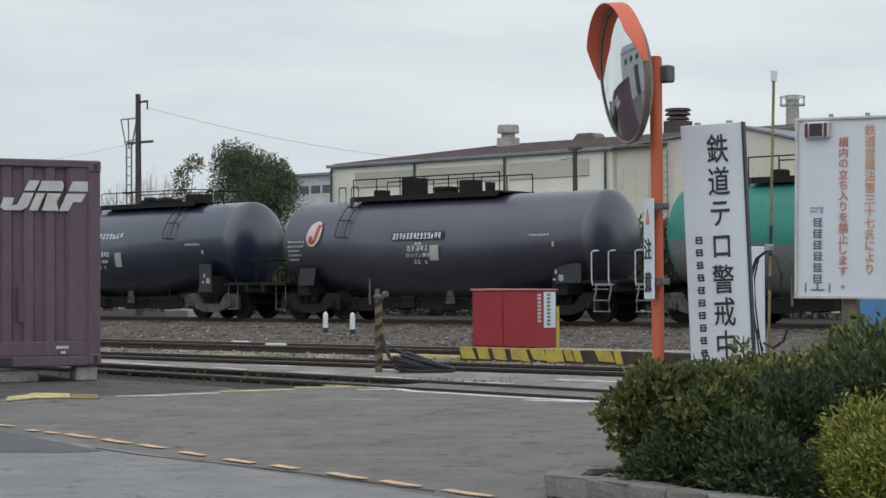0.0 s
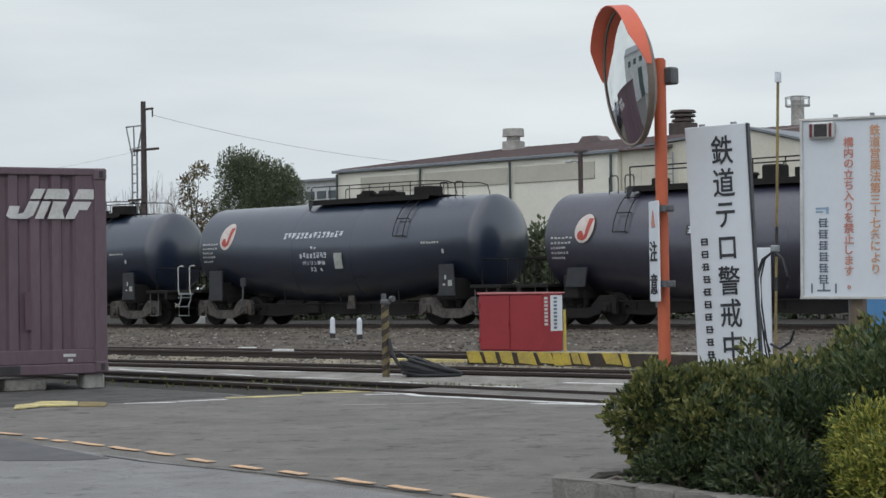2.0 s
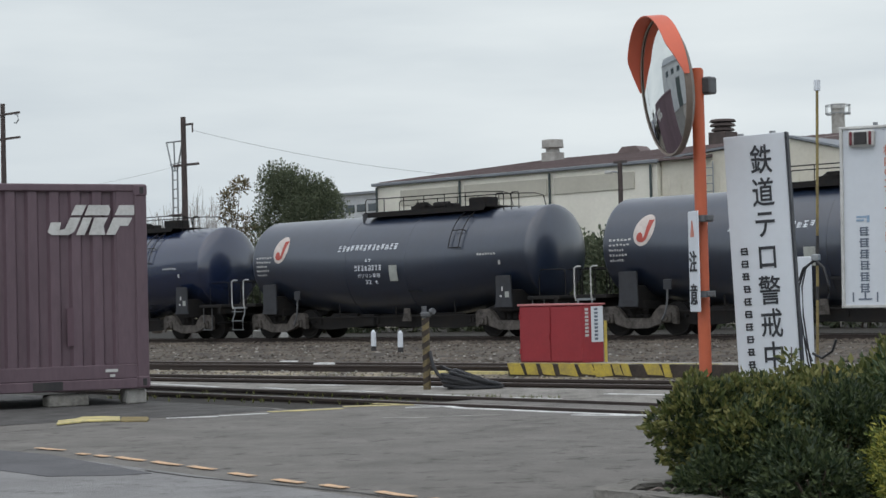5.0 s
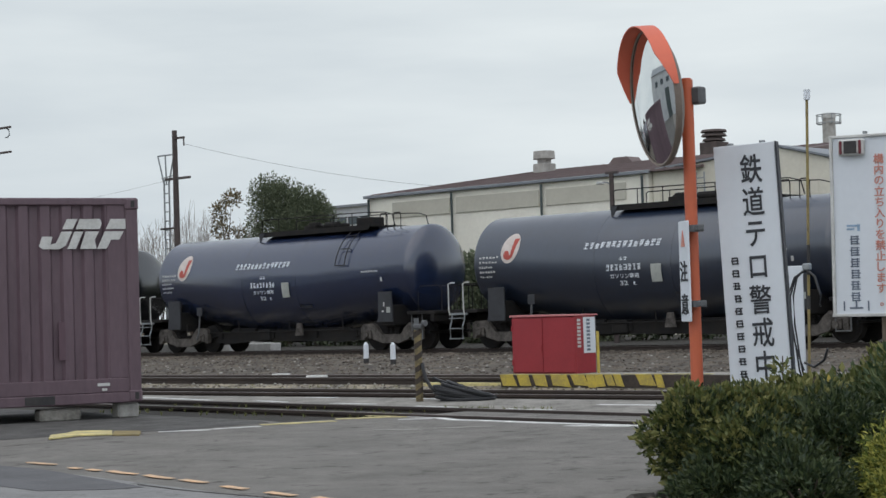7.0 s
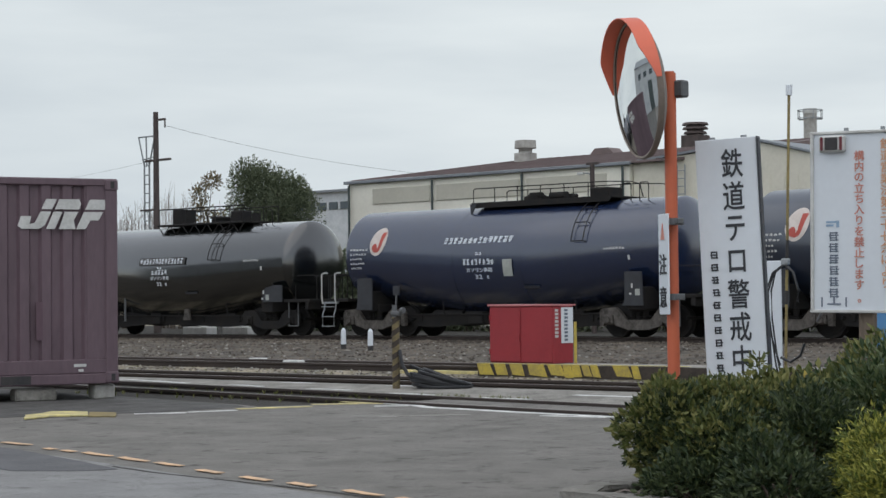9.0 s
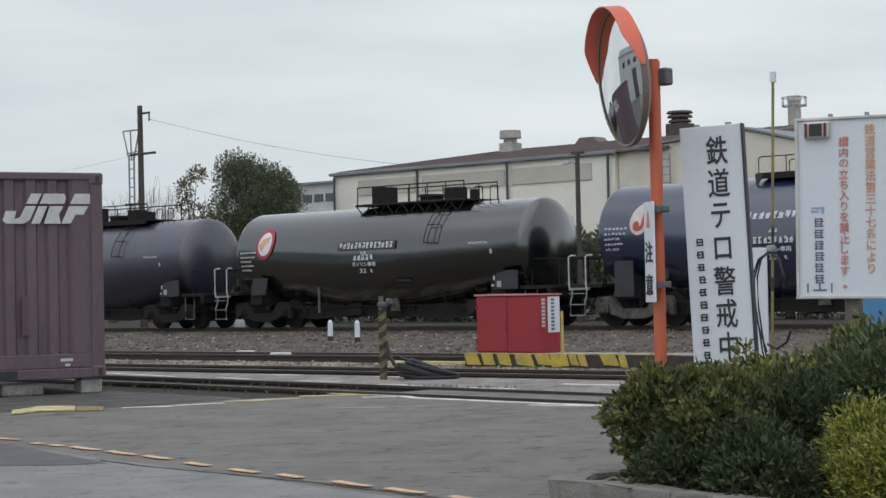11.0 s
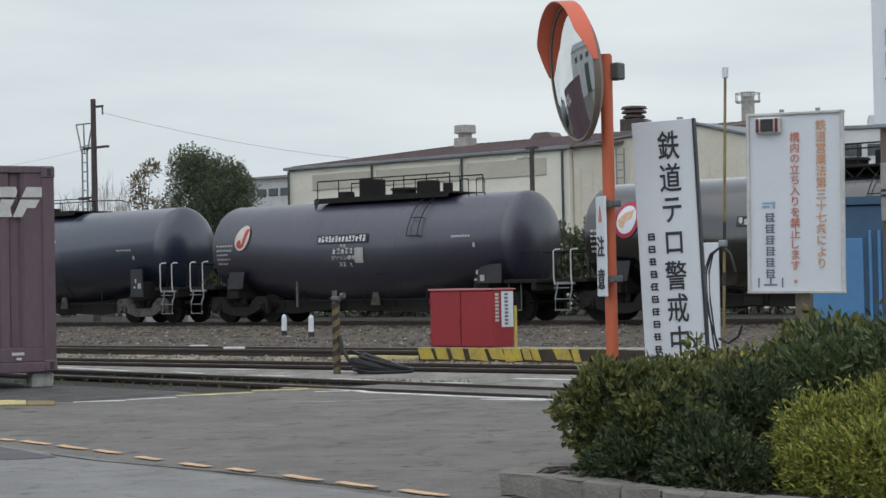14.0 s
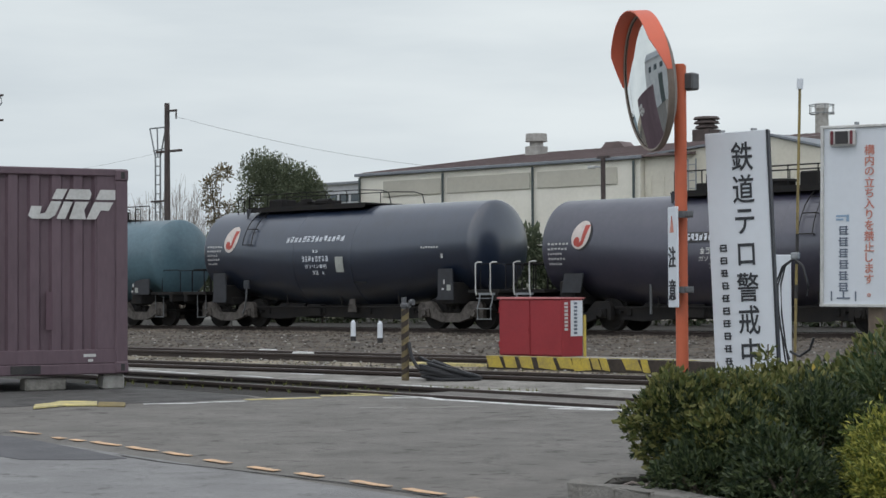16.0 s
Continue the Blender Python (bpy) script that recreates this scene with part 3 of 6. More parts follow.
# ---- sky backdrop, far behind everything ----
def sky_backdrop():
    bm = B()
    cols = []
    for i in range(41):
        a = radians(41 - 50 + i * 2.5) + math.pi / 2
        cols.append([bm.verts.new((2200 * math.cos(a), 2200 * math.sin(a), z)) for z in (-20, 250, 520, 800, 1100)])
    for a, b in zip(cols, cols[1:]):
        for k in range(4):
            bm.faces.new((a[k], b[k], b[k + 1], a[k + 1]))
    m = bpy.data.materials.new("overcast sky")
    m.use_nodes = True
    n, l = m.node_tree.nodes, m.node_tree.links
    n.clear()
    co, mp, no = n.new("ShaderNodeTexCoord"), n.new("ShaderNodeMapping"), n.new("ShaderNodeTexNoise")
    mp.inputs["Scale"].default_value = (0.0011, 0.0011, 0.0062)
    mp.inputs["Rotation"].default_value = (0.05, 0.08, 0)
    no.inputs["Scale"].default_value, no.inputs["Detail"].default_value, no.inputs["Roughness"].default_value = 1.5, 5, 0.5
    ramp = n.new("ShaderNodeValToRGB")
    ramp.color_ramp.elements[0].position, ramp.color_ramp.elements[1].position = 0.3, 0.68
    ramp.color_ramp.elements[0].color, ramp.color_ramp.elements[1].color = (0.60, 0.665, 0.71, 1), (0.76, 0.82, 0.845, 1)
    em, out = n.new("ShaderNodeEmission"), n.new("ShaderNodeOutputMaterial")
    part_x, slope, mix_in = n.new("ShaderNodeSeparateXYZ"), n.new("ShaderNodeMapRange"), n.new("ShaderNodeMath")
    slope.inputs["From Min"].default_value, slope.inputs["From Max"].default_value = -1900, -900
    slope.inputs["To Min"].default_value, slope.inputs["To Max"].default_value = -0.10, 0.12
    mix_in.operation = "ADD"
    l.new(co.outputs["Object"], part_x.inputs[0])
    l.new(part_x.outputs["X"], slope.inputs["Value"])
    l.new(slope.outputs[0], mix_in.inputs[0])
    l.new(no.outputs["Fac"], mix_in.inputs[1])
    l.new(co.outputs["Object"], mp.inputs["Vector"])
    l.new(mp.outputs[0], no.inputs["Vector"])
    l.new(mix_in.outputs[0], ramp.inputs["Fac"])
    l.new(ramp.outputs[0], em.inputs["Color"])
    l.new(em.outputs[0], out.inputs["Surface"])
    return solid("backdrop", bm, m, "pale grey overcast sky with soft streaks", "sky", "structure", 60)


sky_backdrop()


# ---- factory behind the line ----
def window_box(parent, x0, x1, z0, z1, y, panes=1):
    w = part("window", box(B(), ((x0 + x1) / 2, y - 0.01, (z0 + z1) / 2), (x1 - x0, 0.06, z1 - z0), 0.01), TRIM, parent)
    for i in range(panes):
        a = x0 + (x1 - x0) * i / panes
        part("pane", box(B(), (a + (x1 - x0) / panes / 2, y - 0.045, (z0 + z1) / 2), ((x1 - x0) / panes - 0.08, 0.02, z1 - z0 - 0.08)), GLASS_DARK, w)
    return w


def factory():
    f = thing("factory", pose(0, 62, 0), "long cream metal-clad factory with a brown sheet roof", "building")
    x0, x1, e = -60.9, -44.6, 6.78
    part("wall", box(B(), ((x0 + x1) / 2, 6.6, e / 2), (x1 - x0, 13.2, e)), WALL_CREAM, f, "cream metal cladding")
    # recessed beige panel bands between the downpipes
    for a, b in ((-59.3, -55.7), (-55.3, -50.45), (-50.05, -45.75)):
        part("panel", box(B(), ((a + b) / 2, -0.03, 6.09), (b - a, 0.06, 0.72), 0.015), WALL_BEIGE, f, "beige panel band")
    for x in (-60.78, -55.5, -50.25, -44.85):
        bm = B()
        rod(bm, (x, -0.12, 0), (x, -0.12, e - 0.1), 0.055, 8)
        part("downpipe", bm, TRIM, f)
    part("gutter", box(B(), ((x0 + x1) / 2, -0.12, e + 0.02), (x1 - x0 + 0.3, 0.2, 0.14), 0.02), ROOF_GREY, f, "grey gutter")
    # roof: two long slopes up to a ridge
    bm = B()
    prism(bm, [(-0.1, e + 0.1), (13.0, 8.55), (13.6, 8.45), (13.6, 6.8), (-0.1, e + 0.02)], x0 - 0.1, -42.0, "x")
    roof = part("roof", bm, ROOF, f, "brown sheet roof")
    for i in range(33):
        x = x0 + 0.3 + i * 0.56
        bm = B()
        prism(bm, [(-0.1, e + 0.1), (13.0, 8.552), (13.0, 8.59), (-0.1, e + 0.14)], x, x + 0.04, "x")
        part("roof_seam", bm, ROOF, roof)

    def ventilator(name, x, y, z, r, h, material):
        v = thing("roof_ventilator", pose(x, y, z), name, "roof ventilator", "roof ventilators")
        part("base", box(B(), (0, 0, -0.3), (r * 1.5, r * 1.5, 0.9), 0.03), material, v)
        bm = B()
        rod(bm, (0, 0, 0.1), (0, 0, h * 0.55), r * 0.62, 16)
        part("neck", bm, material, v, smooth=40)
        bm = B()
        rod(bm, (0, 0, h * 0.5), (0, 0, h), r, 18, r * 0.96)
        part("cap", bm, material, v, smooth=40)
        return v

    ventilator("pale round roof ventilator with a wide cap", -58.2, 72, 8.45, 0.56, 0.78, CONCRETE_PALE)
    v = thing("roof_ventilator", pose(-55.3, 75, 8.5), "low brown ridge ventilator", "roof ventilator", "roof ventilators")
    part("body", prism(B(), [(-0.75, 0), (0.75, 0), (0.42, 0.32), (-0.42, 0.32)], -0.5, 0.5, "y"), ROOF, v)
    v = thing("roof_ventilator", pose(-53.3, 80, 9.0), "dark roof exhaust with stacked louvre caps", "roof ventilator", "roof ventilators")
    part("base", box(B(), (0, 0, 0), (1.1, 1.1, 1.3), 0.03), POLE_DARK, v)
    for i, (r, z) in enumerate(((0.62, 0.78), (0.45, 0.9), (0.68, 1.02), (0.5, 1.14), (0.7, 1.24))):
        bm = B()
        rod(bm, (0, 0, z - 0.06), (0, 0, z + 0.06), r, 16, r * 0.9)
        part("louvre", bm, POLE_DARK, v, smooth=40)
    return f


factory()


def gable_hall():
    g = thing("gabled_hall", pose(0, 62.25, 0), "pale beige metal-clad hall with a low gable", "building")
    bm = prism(B(), [(-44.55, 0), (-35.9, 0), (-35.9, 6.64), (-38.5, 7.29), (-44.55, 6.8)], 0, 4, "y")
    wall = part("wall", bm, WALL_PALE, g)
    bm = prism(B(), [(-44.55, 6.82), (-38.5, 7.33), (-35.7, 6.62), (-35.7, 6.71), (-38.5, 7.42), (-44.55, 6.91)], -0.15, 4.2, "y")
    part("roof", bm, ROOF_GREY, g, "grey roof edge")
    for i in range(13):
        x = -44.2 + i * 0.62
        part("cladding_rib", box(B(), (x, -0.012, 3.0), (0.05, 0.03, 6.0)), WALL_PALE, wall)
    bm = B()
    for x in (-42.25, -41.87):
        rod(bm, (x, -0.2, 2.0), (x, -0.2, 6.6), 0.03)
    for i in range(14):
        rod(bm, (-42.25, -0.2, 2.2 + i * 0.32), (-41.87, -0.2, 2.2 + i * 0.32), 0.02)
    part("wall_ladder", bm, STEEL, g, "grey access ladder")
    bm = B()
    rod(bm, (-42.7, -0.12, 0), (-42.7, -0.12, 6.5), 0.06)
    part("downpipe", bm, WALL_CREAM, g)
    return g


gable_hall()


def stack():
    s = thing("chimney_stack", pose(-58.15, 100, 0), "pale concrete chimney with a railed top ring", "chimney")
    bm = B()
    rod(bm, (0, 0, 0), (0, 0, 12.6), 0.5, 20, 0.4)
    part("shaft", bm, CONCRETE_PALE, s, smooth=40)
    bm = B()
    rod(bm, (0, 0, 12.55), (0, 0, 12.85), 0.44, 20)
    part("cap", bm, WHITE_DULL, s, smooth=40)
    bm = B()
    for z in (12.25, 12.75):
        pipe(bm, [(0.76 * math.cos(k * math.pi / 10), 0.76 * math.sin(k * math.pi / 10), z) for k in range(21)], 0.03)
    for k in range(8):
        a = k * math.pi / 4
        rod(bm, (0.76 * math.cos(a), 0.76 * math.sin(a), 12.2), (0.76 * math.cos(a), 0.76 * math.sin(a), 12.78), 0.025, 6)
        rod(bm, (0.4 * math.cos(a), 0.4 * math.sin(a), 12.2), (0.76 * math.cos(a), 0.76 * math.sin(a), 12.2), 0.03, 6)
    part("railing", bm, STEEL, s, "thin steel railing")
    part("foot_building", box(B(), (0, 0, 5.2), (3.4, 3.0, 10.6), 0.05), CONCRETE, s, "grey plant room")


stack()


def low_works():
    w = thing("workshop", pose(0, 85, 0), "low grey workshop with a row of small windows", "building")
    part("wall", box(B(), (-84.5, 6, 4.2), (16, 12, 8.4)), CURTAIN, w, "grey sheeted wall")
    part("roof", prism(B(), [(-92.6, 8.4), (-76.4, 8.4), (-76.4, 8.55), (-92.6, 8.55)], -0.3, 12, "y"), ROOF_GREY, w)
    for i in range(12):
        x = -91.6 + i * 1.05
        window_box(w, x, x + 0.8, 7.25, 7.75, -0.02)
    return w


low_works()


def white_works():
    w = thing("office_building", pose(-47.3, 90.5, 0, 0, 0, 28), "white factory block with dark windows and a roof box", "building")
    part("wall", box(B(), (6, 5, 4.6), (14, 10, 9.2)), WALL_WHITE, w)
    part("roof", box(B(), (6, 5, 9.32), (14.3, 10.3, 0.2), 0.03), ROOF_GREY, w)
    part("roof_box", box(B(), (3.5, 4, 9.75), (3.2, 4, .8), 0.04), WALL_WHITE, w)
    for i in range(7):
        window_box(w, 0.2 + i * 1.55, 1.45 + i * 1.55, 7.75, 8.4, -0.02, 2)
    part("ledge", box(B(), (6, -0.1, 7.1), (14, 0.25, 0.18), 0.02), ROOF, w, "rusty lower ledge")
    part("lower_roof", box(B(), (6, -1.4, 6.2), (14, 2.6, 0.1), 0.02), ROOF_GREY, w)
    return w


white_works()


def utility_pole():
    p = thing("utility_pole", pose(-55.65, 46, 0), "dark wooden utility pole with crossarms and a caged ladder mast", "utility pole")
    bm = B()
    rod(bm, (0, 0, 0), (-0.03, 0, 8.66), 0.15, 12, 0.1)
    part("pole", bm, POLE_DARK, p, smooth=40)
    bm = B()
    box(bm, (0.28, 0, 8.35), (0.55, 0.08, 0.08), 0.01)
    rod(bm, (0.52, 0, 8.3), (0.52, 0, 8.02), 0.03)
    part("bracket", bm, POLE_DARK, p)
    part("crossarm", box(B(), (0.1, 0, 6.78), (1.5, 0.1, 0.09), 0.01), POLE_DARK, p)
    part("crossarm", box(B(), (-0.55, 0, 4.85), (0.9, 0.08, 0.07), 0.01), POLE_DARK, p)
    mast = B()
    for x in (-0.86, -0.56):
        rod(mast, (x, 0.1, 1.0), (x, 0.1, 6.8), 0.035)
    for i in range(16):
        rod(mast, (-0.86, 0.1, 1.2 + i * 0.36), (-0.56, 0.1, 1.2 + i * 0.36), 0.022)
    ladder = part("ladder", mast, STEEL, p, "thin grey ladder")
    cage = B()
    for x0, x1 in ((-0.86, -1.2), (-0.71, -0.75), (-0.56, -0.22)):
        rod(cage, (x0, 0.1, 6.6), (x1, 0.1, 7.75), 0.03)
    rod(cage, (-1.2, 0.1, 7.75), (-0.2, 0.1, 7.75), 0.03)
    rod(cage, (-1.0, 0.1, 6.85), (0.0, 0.1, 6.95), 0.025)
    part("cage", cage, STEEL, ladder)
    bm = B()
    a, b = Vector((0.52, 0, 8.1)), Vector((4.0, 14, 6.5))
    pipe(bm, [a.lerp(b, k / 24) - Vector((0, 0, 1.6 * 4 * (k / 24) * (1 - k / 24) * 0.2)) for k in range(25)], 0.006, 5)
    part("wire", bm, RUBBER, p)
    bm = B()
    a, b = Vector((0, 0, 6.8)), Vector((-22, 2, 6.6))
    pipe(bm, [a.lerp(b, k / 16) - Vector((0, 0, 1.5 * (k / 16) * (1 - k / 16))) for k in range(17)], 0.004, 5)
    part("wire", bm, RUBBER, p)
    q = thing("utility_pole", pose(-67.9, 46, 0), "dark utility pole with two crossarms", "utility pole")
    bm = B()
    rod(bm, (0, 0, 0), (0, 0, 10.3), 0.15, 12, 0.1)
    part("pole", bm, POLE_DARK, q, smooth=40)
    for z in (9.82, 8.75):
        part("crossarm", box(B(), (0.45, 0, z), (1.6, 0.09, 0.09), 0.01), POLE_DARK, q)
    bm = B()
    pipe(bm, [(0.9, 0, 9.8), (1.12, 0, 9.7), (1.16, 0, 9.5), (1.0, 0, 9.38), (.85, 0, 9.4)], 0.03)
    part("insulator", bm, STEEL, q)


utility_pole()


def yard_lamp():
    p = thing("yard_lamp", pose(-36.0, 48, 0), "brown yard lamp post with a small bent lamp head", "lamp post")
    bm = B()
    rod(bm, (0, 0, 0), (0, 0, 5.6), 0.09, 10, 0.08)
    part("post", bm, POLE_DARK, p, smooth=40)
    part("crossarm", box(B(), (0.02, 0, 5.6), (0.5, 0.1, 0.08), 0.01), POLE_DARK, p)
    bm = B()
    pipe(bm, [(0, 0, 5.2), (-0.12, -0.05, 5.28), (-0.3, -0.12, 5.3)], 0.03)
    arm = part("lamp_arm", bm, STEEL, p)
    part("lamp_head", box(B(), (-0.36, -0.14, 5.28), (0.26, 0.14, 0.09), 0.02), WHITE_DULL, arm, "white lamp head")


yard_lamp()


# ---- trees and scrub behind the line ----
def leaf_cloud(blobs, n, size, seed, shell=0.55, up=0.35, long=1.9):
    """Many small bent leaves over the outsides of overlapping blobs: (centre, radii)."""
    rng = random.Random(seed)
    vs, fs = [], []
    weights = [b[1][0] * b[1][1] + b[1][1] * b[1][2] for b in blobs]
    while len(fs) < n * 2:
        c, r = rng.choices(blobs, weights)[0]
        d = Vector((rng.gauss(0, 1), rng.gauss(0, 1), rng.gauss(0, 1))).normalized()
        p = Vector((c[0] + d.x * r[0], c[1] + d.y * r[1], c[2] + d.z * r[2]))
        lump = noise.noise(p * (1.6 / max(r)) + Vector((seed, 0, 0)))
        lump += 0.6 * noise.noise(p * (4.5 / max(r)) + Vector((0, 0, seed)))
        k = rng.uniform(shell, 1.0) * (1 + 0.3 * lump) + rng.uniform(0, 0.05)
        if noise.noise(p * (4.0 / max(r)) + Vector((0, seed, 0))) < -0.32:
            continue
        p = Vector((c[0] + d.x * r[0] * k, c[1] + d.y * r[1] * k, c[2] + d.z * r[2] * k))
        ax = (d + Vector((rng.gauss(0, .6), rng.gauss(0, .6), rng.gauss(up, .6)))).normalized()
        side = ax.cross(Vector((rng.gauss(0, 1), rng.gauss(0, 1), rng.gauss(0.4, 1)))).normalized()
        nn = ax.cross(side)
        s = size * rng.uniform(0.6, 1.35)
        w = s / long
        i = len(vs)
        vs += [tuple(p), tuple(p + ax * s * .5 + side * w * .5 + nn * s * .06), tuple(p + ax * s - nn * s * .12), tuple(p + ax * s * .5 - side * w * .5 + nn * s * .06)]
        fs += [(i, i + 1, i + 2), (i, i + 2, i + 3)]
    return vs, fs


def foliage(name, parent, material, cloud, label=""):
    me = bpy.data.meshes.new(name)
    me.from_pydata(cloud[0], [], cloud[1])
    me.materials.append(material)
    ob = new(name, me)
    ob.parent = parent
    if label:
        ob["label"] = label
    return ob


def limbs(parent, base, tips, r, material, seed):
    rng = random.Random(seed)
    for tip in tips:
        bm = B()
        a, b = Vector(base), Vector(tip)
        pts = [a.lerp(b, k / 5) + Vector((rng.gauss(0, .06), rng.gauss(0, .06), 0)) * (k > 0) for k in range(6)]
        for k in range(5):
            rod(bm, pts[k], pts[k + 1], r * (1 - k * .17), 6, r * (1 - (k + 1) * .17))
        part("limb", bm, material, parent)


def tree(x, y, h, label, blobs, n, size, seed, trunk_r, mat_leaf):
    t = thing("tree", pose(x, y, 0), label, "tree")
    bm = B()
    rod(bm, (0, 0, 0), (0.05, 0, h * 0.55), trunk_r, 10, trunk_r * 0.6)
    part("trunk", bm, BARK, t, smooth=40)
    limbs(t, (0.05, 0, h * 0.4), [(b[0][0] * .8, b[0][1] * .8, b[0][2]) for b in blobs], trunk_r * .5, BARK, seed)
    foliage("crown", t, mat_leaf, leaf_cloud(blobs, n, size, seed, 0.3), "")
    return t


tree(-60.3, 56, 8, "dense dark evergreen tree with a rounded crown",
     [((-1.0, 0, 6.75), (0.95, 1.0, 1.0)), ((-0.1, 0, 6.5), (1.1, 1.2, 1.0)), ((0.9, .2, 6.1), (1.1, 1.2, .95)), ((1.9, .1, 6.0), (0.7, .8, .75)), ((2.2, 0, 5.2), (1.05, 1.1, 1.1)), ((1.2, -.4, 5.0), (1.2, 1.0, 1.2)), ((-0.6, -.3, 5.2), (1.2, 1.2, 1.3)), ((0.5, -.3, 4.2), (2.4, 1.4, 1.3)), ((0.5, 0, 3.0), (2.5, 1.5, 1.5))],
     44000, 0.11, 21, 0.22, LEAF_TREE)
tree(-65.4, 57, 6.6, "thin straggly tree with sparse brownish leaves",
     [((0.5, 0, 6.9), (0.5, .5, .4)), ((-0.4, 0, 6.3), (0.45, .5, .6)), ((-0.3, 0, 5.5), (0.5, .5, .5)), ((0.9, 0, 5.3), (0.35, .4, .3)), ((1.4, 0, 4.7), (0.4, .5, .4)), ((0.2, 0, 4.6), (0.8, .6, .4)), ((0.6, 0, 3.8), (1.2, .8, .6))],
     2600, 0.14, 22, 0.1, LEAF_BROWN)


def hedge_row():
    rng = random.Random(77)
    x = -59.0
    while x < -20:
        h = rng.uniform(3.1, 3.9)
        w = rng.uniform(.9, 1.3)
        b = thing("shrub", pose(x, 51.5 + rng.uniform(-.4, .4), 0), "tall dark shrub in the row behind the line", "shrub", "shrubs behind the line")
        bm = B()
        for k in range(3):
            rod(bm, (rng.uniform(-.2, .2), 0, 0), (rng.uniform(-.5, .5), 0, h * .7), .04, 6, .02)
        part("stem_cluster", bm, BARK, b)
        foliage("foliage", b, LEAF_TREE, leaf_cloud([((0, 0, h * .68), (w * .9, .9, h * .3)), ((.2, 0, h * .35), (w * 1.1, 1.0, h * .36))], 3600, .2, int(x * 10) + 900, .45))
        x += w * 1.55


hedge_row()


def scrub(x, y, n, h, seed, label):
    """A leafless bush: fans of thin forked twigs."""
    rng = random.Random(seed)
    t = thing("bare_bush", pose(x, y, 0), label, "bush", "bare bushes")
    bm = B()
    for _ in range(n):
        a = Vector((rng.uniform(-1.6, 1.6), rng.uniform(-.5, .5), 1.6))
        top = a + Vector((rng.gauss(0, .7), rng.gauss(0, .3), h * rng.uniform(.35, .8)))
        rod(bm, a, top, 0.014, 4, 0.007)
        for _ in range(4):
            f = a.lerp(top, rng.uniform(.4, 1))
            rod(bm, f, f + Vector((rng.gauss(0, .4), rng.gauss(0, .2), rng.uniform(.2, .8))), 0.009, 3, 0.004)
    part("twig_cluster", bm, TWIG, t)
    bm = B()
    for _ in range(6):
        x1 = rng.uniform(-1, 1)
        rod(bm, (x1 * .4, 0, 0), (x1, 0, 1.7), 0.05, 6, 0.03)
    part("stem_cluster", bm, BARK, t)


for k, (x, y, h) in enumerate([(-69.0, 55, 5.6), (-67.2, 56, 6.0), (-65.2, 55, 5.6), (-71, 57, 5.8), (-63.4, 58, 6.2)]):
    scrub(x, y, 60, h, 40 + k, "leafless pale brown scrub bush")

for x, y, w in ((-49.0, 42.4, 1.25), (-46.9, 42.4, 1.3)):
    bm = B()
    box(bm, (0, 0, 0.18), (w, 0.5, 0.36), 0.02)
    box(bm, (-0.1, 0, 0.41), (w * .55, 0.34, 0.12), 0.02)
    solid("concrete_block", bm, WHITE_DULL, "whitish concrete block behind the rails", "block", m=pose(x, y, 0.0), group="concrete blocks")


# ---- tank wagons ----
TOP = 3.60
REACH = 5.42
LOGO_X = -4.18


def tank_r(x):
    """The barrel: deepest in the middle, its top line level."""
    k = min(max((abs(x) - 1.2) / 3.9, 0), 1)
    return 1.53 - 0.24 * k


def barrel_mesh(x0, x1, n, seg=48):
    bm = B()
    rings = []
    for i in range(n + 1):
        x = x0 + (x1 - x0) * i / n
        r = tank_r(x)
        rings.append([bm.verts.new((x, r * math.sin(2 * math.pi * k / seg), TOP - r + r * math.cos(2 * math.pi * k / seg))) for k in range(seg)])
    for a, b in zip(rings, rings[1:]):
        for k in range(seg):
            bm.faces.new((a[k], b[k], b[(k + 1) % seg], a[(k + 1) % seg]))
    return bm


def head_mesh(sgn, seg=48):
    """A dished tank end with a knuckle round its rim."""
    bm = B()
    r0, x0 = tank_r(REACH), REACH
    prof = [(0, 1.0), (0.035, 0.996), (0.075, 0.98), (0.12, 0.945), (0.18, 0.88), (0.245, 0.78), (0.31, 0.65), (0.365, 0.5), (0.41, 0.32), (0.435, 0.15), (0.44, 0.0)]
    rings = []
    for dx, k in prof[:-1]:
        rings.append([bm.verts.new((sgn * (x0 + dx), r0 * k * math.sin(2 * math.pi * j / seg), TOP - r0 + r0 * k * math.cos(2 * math.pi * j / seg))) for j in range(seg)])
    for a, b in zip(rings, rings[1:]):
        for j in range(seg):
            bm.faces.new((a[j], b[j], b[(j + 1) % seg], a[(j + 1) % seg]))
    bm.faces.new(rings[-1])
    return bm


def on_tank(x, z, lift=0.006):
    r = tank_r(x)
    c = TOP - r
    return -math.sqrt(max((r + lift) ** 2 - (z - c) ** 2, 0.01))


